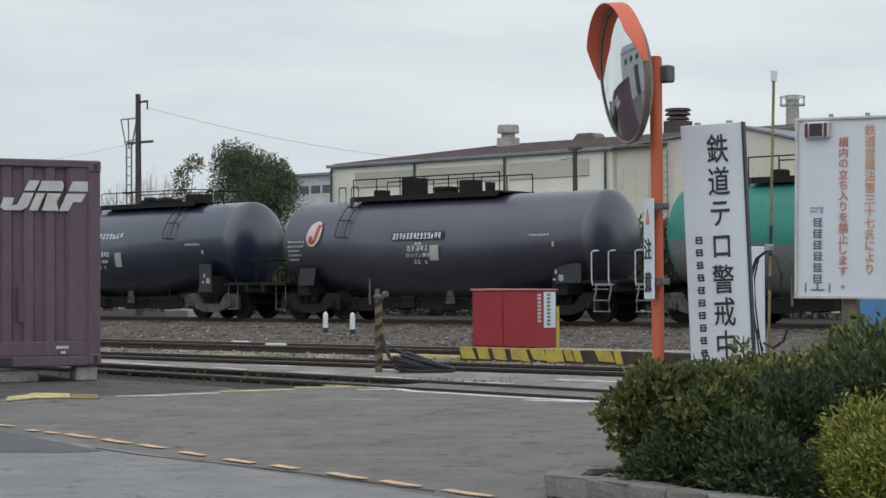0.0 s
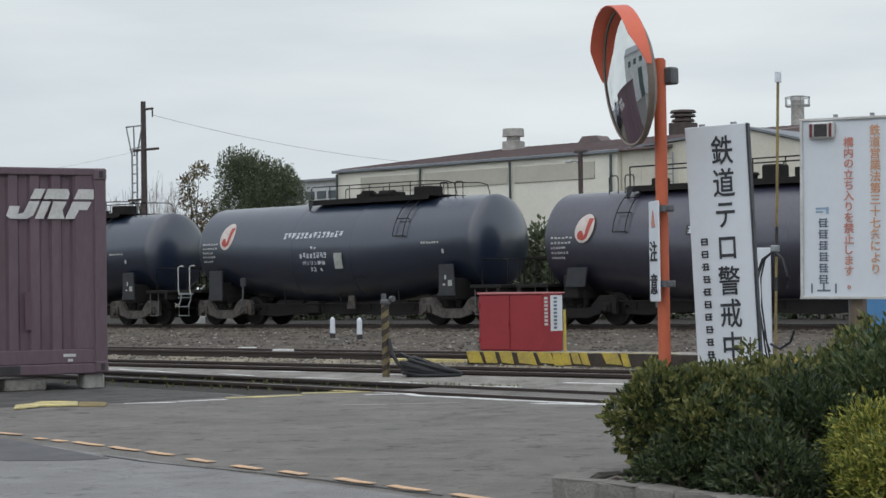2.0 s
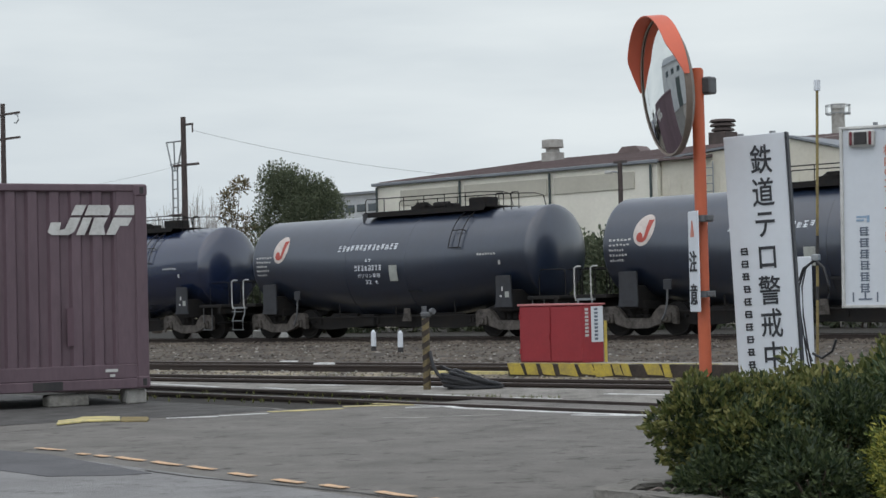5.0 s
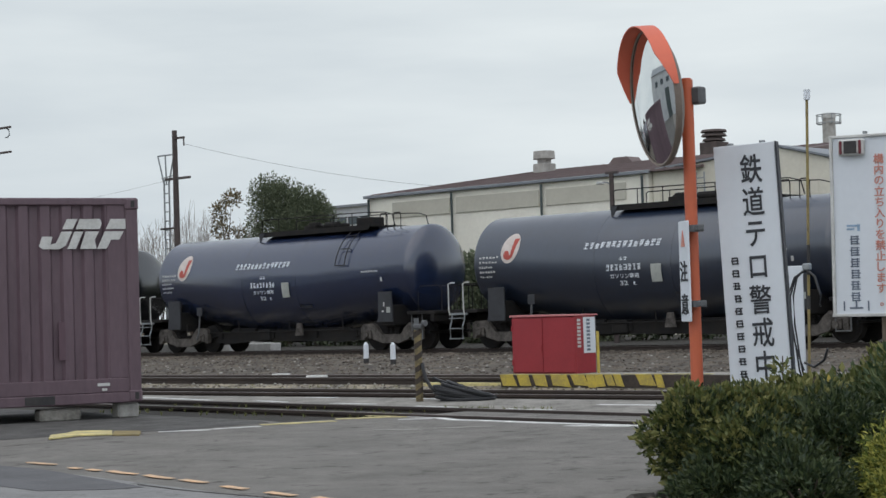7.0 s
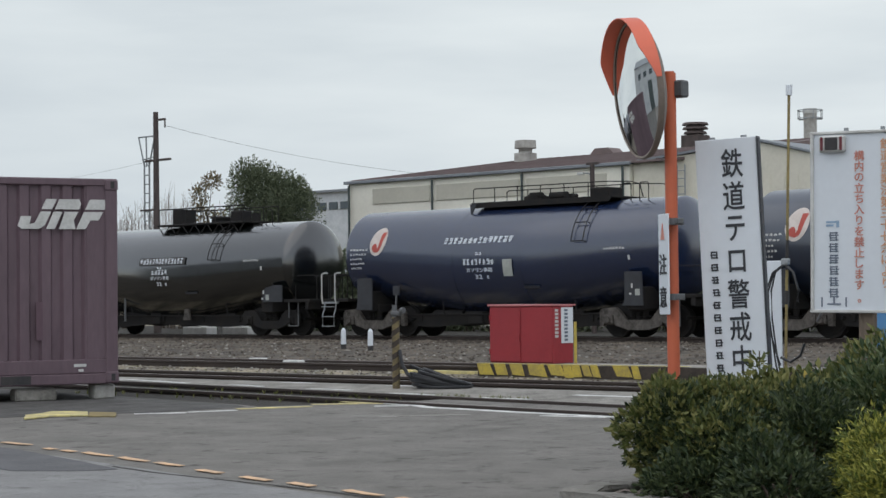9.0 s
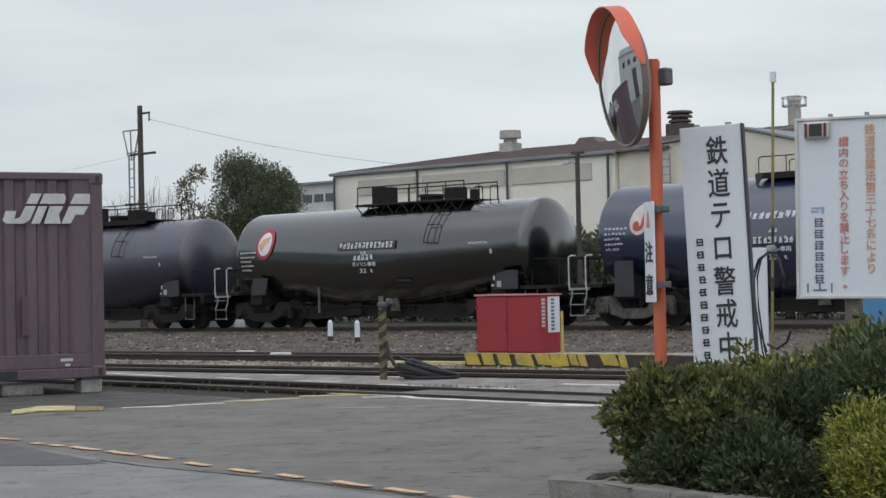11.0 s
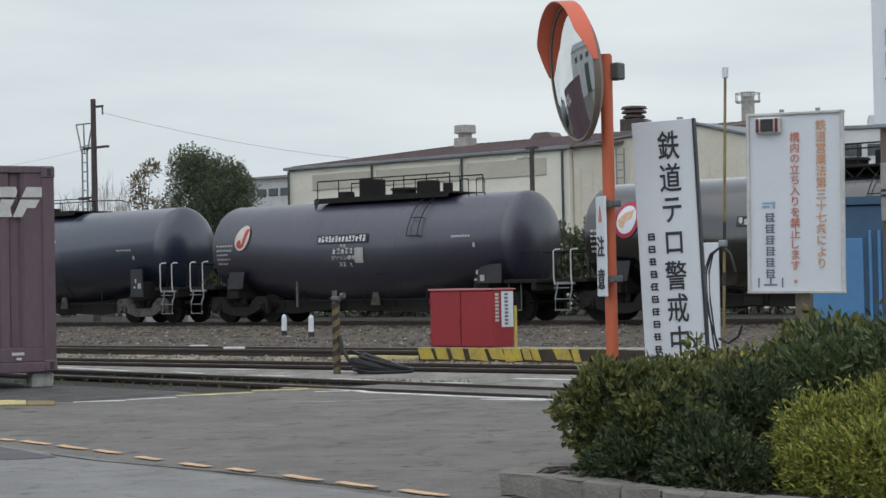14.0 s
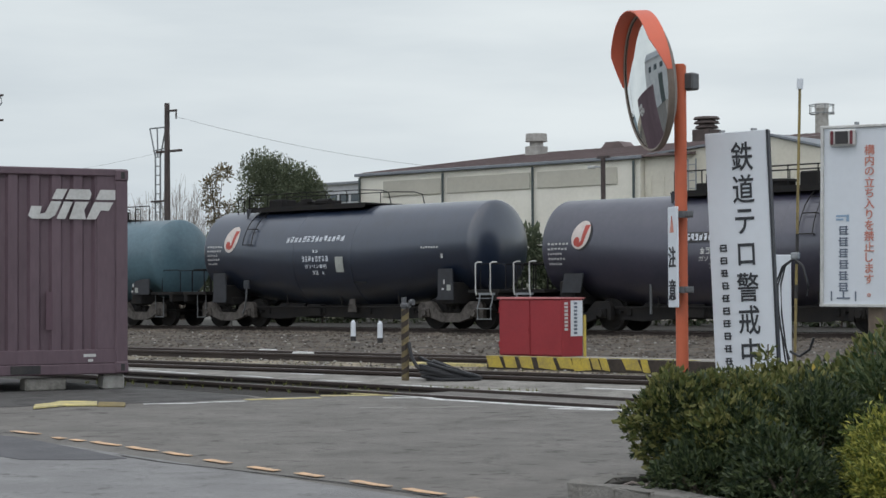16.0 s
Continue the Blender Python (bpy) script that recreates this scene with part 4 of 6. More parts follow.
def decal(bm, poly, lift=0.006):
    """A thin painted mark that follows the near side of the tank; poly in x, z."""
    tmp = B()
    tmp.faces.new([tmp.verts.new((x, 0, z)) for x, z in poly])
    z0, z1 = min(p[1] for p in poly), max(p[1] for p in poly)
    n = int((z1 - z0) / 0.06)
    for k in range(n):
        z = z0 + (z1 - z0) * (k + 0.5) / n
        bmesh.ops.bisect_plane(tmp, geom=tmp.verts[:] + tmp.edges[:] + tmp.faces[:], plane_co=(0, 0, z), plane_no=(0, 0, 1))
    for v in tmp.verts:
        v.co.y = on_tank(v.co.x, v.co.z, lift)
    me = bpy.data.meshes.new("mark")
    tmp.to_mesh(me)
    tmp.free()
    bm.from_mesh(me)
    bpy.data.meshes.remove(me)


def bars(bm, x0, x1, z, h, n, seed, fill=0.78, lift=0.007, lean=0.0):
    """A line of writing that is not spelled out: small blocks of two or three plain strokes each."""
    rng = random.Random(seed)
    w = (x1 - x0) / n
    t = max(.15 * h, .014)

    def stroke(a, b, c, d):
        decal(bm, [(a + lean * (c - z), c), (b + lean * (c - z), c), (b + lean * (d - z), d), (a + lean * (d - z), d)], lift)
    for i in range(n):
        a, b = x0 + i * w, x0 + i * w + w * fill
        for k in rng.sample((-.46, -.18, .08, .34), 3):
            inset = rng.uniform(0, .2) * (b - a)
            stroke(a + inset * rng.random(), b - inset, z + k * h, z + k * h + t)
        m = a + (b - a) * rng.uniform(.2, .7)
        stroke(m, m + t, z - h * rng.uniform(.3, .5), z + h * rng.uniform(.3, .5))
        if rng.random() < .75:
            m = a + (b - a) * rng.uniform(.1, .85)
            stroke(m, m + t, z - h * .45, z + h * rng.uniform(-.1, .45))


def tank_text(bm, text, x, z, width, h, lift=0.008):
    """Readable words along the near side of the tank, centred at x, z."""
    cu = bpy.data.curves.new("letter", "FONT")
    cu.body, cu.size, cu.resolution_u, cu.offset = text, h, 2, .002
    ob = bpy.data.objects.new("letter", cu)
    me = bpy.data.meshes.new_from_object(ob)
    bpy.data.objects.remove(ob)
    xs = [v.co.x for v in me.vertices]
    ys = [v.co.y for v in me.vertices]
    k = width / (max(xs) - min(xs))
    for v in me.vertices:
        px_, pz_ = x + (v.co.x - (max(xs) + min(xs)) / 2) * k, z + (v.co.y - (max(ys) + min(ys)) / 2)
        v.co = (px_, on_tank(px_, pz_, lift), pz_)
    bm.from_mesh(me)
    bpy.data.meshes.remove(me)


def ellipse(cx, cz, a, b, slant=0.0, n=28):
    return [(cx + a * math.cos(t) + slant * b * math.sin(t), cz + b * math.sin(t)) for t in (k * 2 * math.pi / n for k in range(n))]


def bogie(parent, x, pale):
    """A two-axle bogie with cast side frames; gives its wheelsets."""
    b = new("bogie")
    b.parent, b.matrix_basis = parent, pose(x, 0, 0)
    frame_mat = BOGIE if pale else UNDER
    for s in (-1, 1):
        y = s * 0.98
        bm = B()
        prism(bm, [(-1.2, .3), (-1.2, .66), (-1.12, .76), (-.72, .78), (-.6, .7), (-.38, .46), (.38, .46), (.6, .7), (.72, .78), (1.12, .76), (1.2, .66), (1.2, .3),
                   (1.08, .3), (1.06, .58), (.76, .58), (.72, .32), (.5, .26), (.3, .2), (-.3, .2), (-.5, .26), (-.72, .32), (-.76, .58), (-1.06, .58), (-1.08, .3)], y - .07, y + .07, "y")
        fr = part("side_frame", bm, frame_mat, b, "cast steel bogie side frame")
        for ax in (-.91, .91):
            part("axle_box", box(B(), (ax, y, .47), (.26, .24, .26), .03), frame_mat, fr)
            bm = B()
            rod(bm, (ax, y - .02 + s * .12, .46), (ax, y + s * .19, .46), .09, 12)
            part("axle_cap", bm, frame_mat, fr)
        for dx in (-.2, 0, .2):
            bm = B()
            for k in range(5):
                rod(bm, (dx, y, .48 + k * .055), (dx, y, .51 + k * .055), .085, 10)
            part("spring", bm, UNDER, fr)
    part("bolster", box(B(), (0, 0, .8), (.42, 2.1, .24), .03), UNDER, b)
    bm = B()
    for ax in (-1.38, 1.38, -.45, .45):
        rod(bm, (ax, -.95, .5), (ax, .95, .5), .04, 6)
    part("brake_beam", bm, UNDER, b)
    sets = []
    for ax in (-.91, .91):
        w = new("wheelset", wheel_mesh)
        w.parent, w.matrix_basis = b, pose(ax, 0, .43)
        sets.append((w, ax))
    return sets


def make_wheelset():
    bm = B()
    for s in (-1, 1):
        y = s * 0.56
        rod(bm, (0, y - .06, 0), (0, y + .06, 0), .43, 28)
        rod(bm, (0, y - s * .1, 0), (0, y - s * .06, 0), .455, 28)
        rod(bm, (0, y + s * .06, 0), (0, y + s * .075, 0), .36, 24, .34)
        rod(bm, (0, y + s * .07, 0), (0, y + s * .16, 0), .12, 12)
    rod(bm, (0, -.9, 0), (0, .9, 0), .075, 10)
    return mesh_of("wheelset", bm, UNDER, 35)


wheel_mesh = make_wheelset()


def steps(parent, x, y, z0, z1, w, material):
    """A hung ladder with bent side bars and treads."""
    for dx in (-w / 2, w / 2):
        bm = B()
        pipe(bm, [(x + dx, y, z1), (x + dx, y - .03, z0 + .5), (x + dx, y - .1, z0 + .35), (x + dx, y - .1, z0)], .02)
        part("side_rail", bm, material, parent)
    for k in range(3):
        part("tread", box(B(), (x, y - .1, z0 + .02 + k * .28), (w, .1, .025)), material, parent)


def hoop(bm, x0, x1, y, z0, z1, r=.017):
    pipe(bm, [(x0, y, z0), (x0, y, z1 - .06), (x0 + (x1 - x0) * .12, y, z1), (x1 - (x1 - x0) * .12, y, z1), (x1, y, z1 - .06), (x1, y, z0)], r)


def tank_wagon(m, label, paint, old=False, flip=False, logo="j", truss=False, lower=None, walk_at=(-1.12, 3.65), pale_bogie=True, seed=0, plate=False, ladder=None):
    global TOP
    TOP = 3.47 if old else 3.60
    car = thing("tank_wagon", m, label, "tank wagon", "tank wagons of the train")
    wa, wb = walk_at
    tank = part("tank", barrel_mesh(-REACH, REACH, 22), paint, car, smooth=30)
    part("tank_head", head_mesh(-1), paint, tank, smooth=40)
    part("tank_head", head_mesh(1), paint, tank, smooth=40)
    # weld bands
    for x in ((-1.2, 1.2) if not old else (1.85,)):
        bm = B()
        r = tank_r(x) + .006
        pipe(bm, [(x, (r - .008) * math.sin(a), TOP - tank_r(x) + (r - .008) * math.cos(a)) for a in (k * 2 * math.pi / 48 for k in range(49))], .008, 4)
        part("weld_band", bm, paint, tank)
    if lower:
        # a second colour below the waist
        bm = B()
        xs = [-REACH + 2 * REACH * i / 20 for i in range(21)]
        cols = []
        for x in xs:
            r = tank_r(x) + .014
            cols.append([bm.verts.new((x, r * math.sin(a), TOP - tank_r(x) + r * math.cos(a))) for a in (math.pi + (k / 14 - 1) * 1.5 for k in range(29))])
        for a, b in zip(cols, cols[1:]):
            for k in range(28):
                bm.faces.new((a[k], b[k], b[k + 1], a[k + 1]))
        part("lower_coat", bm, lower, tank, "grey lower half", smooth=40)
    # saddle plates with their writing
    for x, outline in ((-4.7, [(-4.82, 1.0), (-4.2, 1.0), (-4.1, 1.5), (-4.72, 1.5)] if old else [(-5.04, .76), (-4.42, .76), (-4.40, .9), (-4.42, 1.66), (-4.98, 1.66), (-4.99, .9)]),
                       (4.7, [(4.6, 1.02), (5.44, 1.02), (5.44, 1.52), (5.1, 1.52), (4.72, 1.44)] if old else [(4.34, .82), (4.98, .82), (4.97, .95), (4.94, 1.68), (4.42, 1.68), (4.41, .95)])):
        p = part("saddle_plate", prism(B(), outline, -1.33, -1.29, "y"), PANEL_GREY, car, "dull grey plate")
        if x > 0:
            part("plate_mark", box(B(), (x - .05, -1.336, 1.32), (.045, .008, .12)), WHITE_DULL, p, "small white mark")
            part("plate_mark", box(B(), (x + .12, -1.336, 1.16), (.14, .008, .16)), PLACARD, p, "small pale card")
            part("plate_mark", box(B(), (x - .1, -1.336, 1.12), (.07, .008, .05)), WHITE_DULL, p, "small white mark")
        part("saddle", box(B(), (x, 0, 1.0), (.5, 2.5, .6), .03), UNDER, car)
    if not old:
        part("lever_bracket", box(B(), (-3.5, -1.28, 1.3), (.24, .05, .26), .01), PANEL_GREY, car)
        bm = B()
        pipe(bm, [(-3.5, -1.28, 1.2), (-3.52, -1.28, .9), (-3.6, -1.26, .6), (-3.72, -1.24, .42)], .03)
        part("brake_lever", bm, STEEL_DARK, car, "grey hand brake lever")
    else:
        part("drop_pipe", rod(B(), (-2.05, -1.22, .45), (-2.05, -1.22, 1.2), .035, 8), STEEL_DARK, car, "grey upright pipe")
    # end platforms, sills and couplers
    for s in (-1, 1):
        part("end_deck", box(B(), (s * 6.0, 0, 1.05), (1.1, 2.5, .1), .015), UNDER, car)
        part("end_sill", box(B(), (s * 6.42, 0, .92), (.14, 2.5, .26), .02), UNDER, car)
        part("centre_sill", box(B(), (s * 5.5, 0, .85), (1.9, .5, .28), .02), UNDER, car)
        bm = B()
        box(bm, (s * 6.55, 0, .86), (.4, .2, .22), .03)
        box(bm, (s * 6.68, .05 * s, .87), (.2, .3, .28), .04)
        part("coupler", bm, UNDER, car)
        bm = B()
        pipe(bm, [(s * 6.4, .35, .8), (s * 6.6, .36, .55), (s * 6.74, .36, .5)], .03)
        part("brake_hose", bm, RUBBER, car)
        bm = B()
        hoop(bm, s * 5.6, s * 6.5, -.9, 1.1, 1.8)
        hoop(bm, s * 5.6, s * 6.5, .9, 1.1, 1.8)
        rod(bm, (s * 6.5, -.9, 1.78), (s * 6.5, .9, 1.78), .015, 6)
        rod(bm, (s * 6.5, -.4, 1.1), (s * 6.5, -.4, 1.78), .015, 6)
        rod(bm, (s * 6.5, .4, 1.1), (s * 6.5, .4, 1.78), .015, 6)
        part("end_rail", bm, UNDER, car, "dark end railing")
    # pale grab irons and steps on the near side, at the hand brake end
    e = 1 if flip else -1
    for x in (5.8, 6.33) if flip else (-6.42, -5.88):
        bm = B()
        pipe(bm, [(x, -1.3, .95), (x, -1.34, 1.1), (x, -1.34, 1.80), (x + .05, -1.3, 1.84), (x + .16, -1.25, 1.84)], .022)
        part("grab_iron", bm, WHITE_DULL, car, "white grab iron")
    st = part("step_ladder", box(B(), (e * 6.13, -1.25, .98), (.6, .06, .06)), STEEL, car, "grey steps")
    steps(st, e * 6.13, -1.27, .28, .98, .46, STEEL)
    bm = B()
    for dx in (-5.75 * e - .2, -5.75 * e + .2):
        rod(bm, (dx, -1.14, .3), (dx, -1.14, 1.0), .018, 6)
    rod(bm, (-5.75 * e - .2, -1.16, .3), (-5.75 * e + .2, -1.16, .3), .02, 6)
    part("shunter_step", bm, STEEL_DARK, car, "thin steel step")
    # brake gear between the bogies
    bm = B()
    rod(bm, (-2.6, -.6, .55), (-1.5, -.6, .55), .2, 14)
    part("air_tank", bm, UNDER, car, smooth=40)
    bm = B()
    rod(bm, (1.6, -.5, .5), (2.3, -.5, .5), .16, 12)
    rod(bm, (2.3, -.5, .5), (3.0, -.5, .5), .03, 6)
    part("brake_cylinder", bm, UNDER, car, smooth=40)
    bm = B()
    rod(bm, (-3.4, -.95, .62), (3.4, -.95, .62), .022, 6)
    rod(bm, (-3.4, .95, .62), (3.4, .95, .62), .022, 6)
    for x in (-2.0, .3, 2.6):
        rod(bm, (x, -.95, .62), (x, -1.0, 1.0), .022, 6)
    part("brake_pipe", bm, UNDER, car)
    bm = B()
    rod(bm, (.2, 0, .75), (.2, 0, .32), .16, 12, .12)
    rod(bm, (.2, -.1, .34), (.2, -.75, .34), .07, 10)
    part("outlet_valve", bm, UNDER, car)
    # invented beams, hangers and plates, added to darken the gap under the tank
    for s in (-1, 1):
        part("brake_beam", box(B(), (0, s * .6, .58), (5.2, .1, .24), .01), UNDER, car)
        part("brake_lever", prism(B(), [(-1.2, .34), (1.3, .34), (1.1, .46), (-1.0, .46)], s * .5 - .04, s * .5 + .04, "y"), UNDER, car)
    for x in (-3.0, -.6, 1.3, 3.0):
        part("hanger", box(B(), (x, 0, .52), (.12, 1.7, .22), .01), UNDER, car)
    for s in (-1, 1):
        part("filler_plate", prism(B(), [(-3.3, .3), (-2.6, .26), (-1.4, .34), (1.2, .3), (2.4, .26), (3.3, .32), (3.3, .62), (-3.3, .62)], s * .78 - .02, s * .78 + .02, "y"), UNDER, car)
    part("control_box", box(B(), (-.9, -.78, .52), (.5, .3, .36), .03), UNDER, car)
    part("rest_bracket", prism(B(), [(.62, .48), (.95, .48), (.9, .85), (.7, .85)], -1.05, -1.0, "y"), BOGIE, car)
    # walkway on top
    a, b = wa, wb
    zt = TOP + .04
    wk = part("walkway", box(B(), ((a + b) / 2, 0, zt), (b - a, 1.5, .05), .01), UNDER, car, "dark tread plate walkway")
    if truss:
        for s in (-1, 1):
            bm = B()
            n = 7
            rod(bm, (a, s * .74, zt - .3), (b, s * .74, zt - .3), .02, 6)
            rod(bm, (a, s * .74, zt), (b, s * .74, zt), .035, 6)
            for k in range(n):
                x = a + (b - a) * (k + .5) / n
                h = (b - a) / n / 2
                rod(bm, (x - h, s * .74, zt), (x, s * .74, zt - .3), .02, 5)
                rod(bm, (x + h, s * .74, zt), (x, s * .74, zt - .3), .02, 5)
            part("truss", bm, UNDER, wk)
    else:
        for s in (-1, 1):
            bm = prism(B(), [(a, zt + .03), (b, zt + .03), (b - .1, zt - .12), (a + .06, zt - .12)], s * .76 - .015, s * .76 + .015, "y")
            part("walkway_skirt", bm, UNDER, wk, "dark skirt plate")
            bm = prism(B(), [(a - .02, zt), (a + .22, zt), (a + .02, zt - .34)], s * .8 - .01, s * .8 + .01, "y")
            part("bracket", bm, PANEL_GREY, wk)
    bm = B()
    for s in (-1, 1):
        y = s * .72
        if truss or old:
            n = 6
            for k in range(n + 1):
                x = a + .05 + (b - a - .1) * k / n
                rod(bm, (x, y, zt), (x, y, zt + .52), .016, 6)
            rod(bm, (a + .05, y, zt + .52), (b - .05, y, zt + .52), .018, 6)
        else:
            pipe(bm, [(a + .04, y, zt), (a + .04, y, zt + .38), (a + .1, y, zt + .42), (b - .3, y, zt + .40), (b + .55, y, zt + .36), (b + .85, y, zt + .28), (b + .95, y, zt - .05)], .016)
            for k in range(1, 6):
                x = a + (b - a) * k / 6
                rod(bm, (x, y, zt), (x, y, zt + .41), .013, 6)
    part("handrail", bm, UNDER, wk, "thin dark handrail")
    bm = B()
    for x0 in ((b + .1, b + .65) if not flip else (a - .3, a - .8)):
        hoop(bm, x0, x0 + .28, -.45, TOP - .12, zt + .34)
    part("grab_hoop", bm, UNDER, wk)
    # domes, valves and boxes on the walkway
    mx = (a + b) / 2
    if old or truss:
        part("hatch_box", box(B(), (a + .55 if truss else mx - .9, -.1, zt + .27), (.5, .6, .52), .02), UNDER, wk, "dark square hatch box")
        bm = B()
        rod(bm, (mx + .2, 0, zt), (mx + .2, 0, zt + .18), .34, 18)
        rod(bm, (mx + .2, 0, zt + .18), (mx + .2, 0, zt + .24), .4, 18, .36)
        part("manhole", bm, UNDER, wk, smooth=40)
        part("valve_box", box(B(), (mx + 1.1, 0, zt + .2), (.5, .5, .4), .04), UNDER, wk)
        bm = B()
        rod(bm, (mx + 1.8, 0, zt), (mx + 1.8, 0, zt + .3), .14, 12)
        part("safety_valve", bm, UNDER, wk)
        part("valve_box", box(B(), (a + .5, 0, zt + .12), (.34, .4, .24), .03), UNDER, wk)
    else:
        bm = B()
        rod(bm, (mx - .7, 0, zt), (mx - .7, 0, zt + .16), .36, 18)
        rod(bm, (mx - .7, 0, zt + .16), (mx - .7, 0, zt + .26), .3, 18, .16)
        box(bm, (mx - .55, -.2, zt + .2), (.4, .16, .12), .02)
        part("manhole", bm, UNDER, wk, smooth=40)
        bm = B()
        rod(bm, (mx - .05, -.2, zt + .14), (mx + .5, -.2, zt + .14), .1, 10)
        box(bm, (mx + .2, .1, zt + .1), (.7, .3, .18), .03)
        part("vent_valve", bm, UNDER, wk)
        part("valve_box", box(B(), (b - .75 if not flip else a + .75, 0, zt + .16), (.62, .6, .26), .03), UNDER, wk)
    # ladder down the near side
    lx = ladder if ladder is not None else wb - .62
    bm = B()
    angs = [radians(18 + 10 * k) for k in range(7)]
    for dx in (-.19, .19):
        pipe(bm, [(lx + dx, -(tank_r(lx) + .09) * math.sin(t), TOP - tank_r(lx) + (tank_r(lx) + .09) * math.cos(t)) for t in angs], .013)
    for t in angs[2::2]:
        y, z = -(tank_r(lx) + .09) * math.sin(t), TOP - tank_r(lx) + (tank_r(lx) + .09) * math.cos(t)
        rod(bm, (lx - .19, y, z), (lx + .19, y, z), .014, 6)
        rod(bm, (lx + .19, y, z), (lx + .19, y + .11, z - .01), .014, 6)
    part("side_ladder", bm, UNDER, car, "dark side ladder")
    # marks and writing on the near side
    zl = 2.69 if not old else 2.49
    xl = LOGO_X
    up = .02 if old else .006
    if logo == "j":
        if old:
            bm = B()
            decal(bm, ellipse(xl + .05, zl - .03, .31, .38, .14), .008)
            part("emblem_back", bm, BLACK, car, "black oval behind the emblem, set right and down")
        bm = B()
        decal(bm, ellipse(xl, zl, .30 if old else .32, .37 if old else .40, .16), up)
        lg = part("emblem", bm, EMBLEM_CREAM, car, "creamy white slanted oval emblem")
        bm = B()
        up += .004
        decal(bm, [(xl + .10, zl + .26), (xl + .27, zl + .26), (xl + .14, zl - .14), (xl + .03, zl - .14)], up)
        decal(bm, [(xl + .03, zl - .14), (xl + .14, zl - .14), (xl + .09, zl - .25), (xl - .02, zl - .31), (xl - .12, zl - .30), (xl - .06, zl - .24)], up)
        decal(bm, ellipse(xl - .12, zl - .17, .10, .12, .05, 16), up)
        part("emblem_shape", bm, EMBLEM_RED, lg, "red hooked shape on the emblem")
    elif logo == "ring":
        bm = B()
        decal(bm, ellipse(xl, zl + .02, .40, .46, .06), .03)
        lg = part("emblem", bm, mat("crimson enamel", (.42, .03, .06), .45), car, "crimson round emblem")
        bm = B()
        decal(bm, ellipse(xl, zl + .02, .29, .35, .06), .035)
        part("emblem_disc", bm, WHITE, lg, "white disc")
        bm = B()
        decal(bm, [(xl - .26, zl + .02), (xl - .05, zl + .2), (xl + .2, zl + .26), (xl + .16, zl + .06), (xl - .02, zl - .04), (xl - .08, zl - .2), (xl - .2, zl - .14)], .04)
        part("emblem_shape", bm, PAINT_ORANGE, lg, "orange shape")
    if logo:
        zn, n0, n1 = (2.34, -.90, .90 if plate else 1.2) if old else (2.62, -1.55, .91)
        mid = .05 if old else -.24
        paint_w = WHITE_DULL if plate else WHITE
        if old:
            bm = B()
            xs = [n0 - .06 + (n1 - n0 + .12) * k / 6 for k in range(7)]
            decal(bm, [(x, zn - .12) for x in xs] + [(x, zn + .12) for x in xs[::-1]], .03)
            part("name_board", bm, BLACK, car, "narrow black name board")
        bm = B()
        bars(bm, n0, n1, zn, .17, 14, seed, lift=.04 if old else .007, lean=0 if old else .2)
        part("name_bars", bm, WHITE, car, "line of white writing")
        bm = B()
        bars(bm, mid - .13, mid + .13, zn - .2 if old else 2.25, .08, 2, seed + 1)
        bars(bm, mid - (.4 if old else .56), mid + (.4 if old else .56), 2.0 if old else 2.03, .16, 5 if old else 8, seed + 2)
        part("number_bars", bm, paint_w, car, "white wagon number")
        bm = B()
        tank_text(bm, "ガソリン専用", mid, 1.81, .9, .13)
        part("cargo_lettering", bm, paint_w, car, "white cargo lettering")
        bm = B()
        tank_text(bm, "32  t", mid + .08, 1.63, .5, .16)
        part("load_lettering", bm, paint_w, car, "white load lettering")
        bm = B()
        for k, (w, h) in enumerate(((.75, .05), (.7, .05), (.5, .05), (.6, .05), (.45, .05))):
            bars(bm, -5.3, -5.3 + w, zl - .22 - k * .13, h, 6, seed + 5 + k)
        bars(bm, 3.8, 4.45, 2.28, .05, 7, seed + 12)
        part("notice_bars", bm, WHITE_DULL, car, "tiny white notices")
        if logo == "j":
            bm = B()
            decal(bm, [(.5, 1.66), (.82, 1.66), (.82, 2.08), (.5, 2.08)] if old else [(.61, 1.63), (.93, 1.63), (.93, 2.08), (.61, 2.08)], .03)
            part("placard", bm, PLACARD, car, "pale card in a holder")
        bm = B()
        decal(bm, [(4.53, 1.98), (4.60, 1.98), (4.60, 2.1), (4.53, 2.1)], .03)
        part("small_tag", bm, WHITE_DULL, car, "small white tag")
        bm = B()
        decal(bm, [(1.2, 1.3), (1.7, 1.3), (1.7, 1.37), (1.2, 1.37)], .03)
        part("small_tag", bm, PANEL_GREY, car, "small grey plate")
    sets = bogie(car, -4.62, pale_bogie) + bogie(car, 4.62, pale_bogie)
    return car, sets


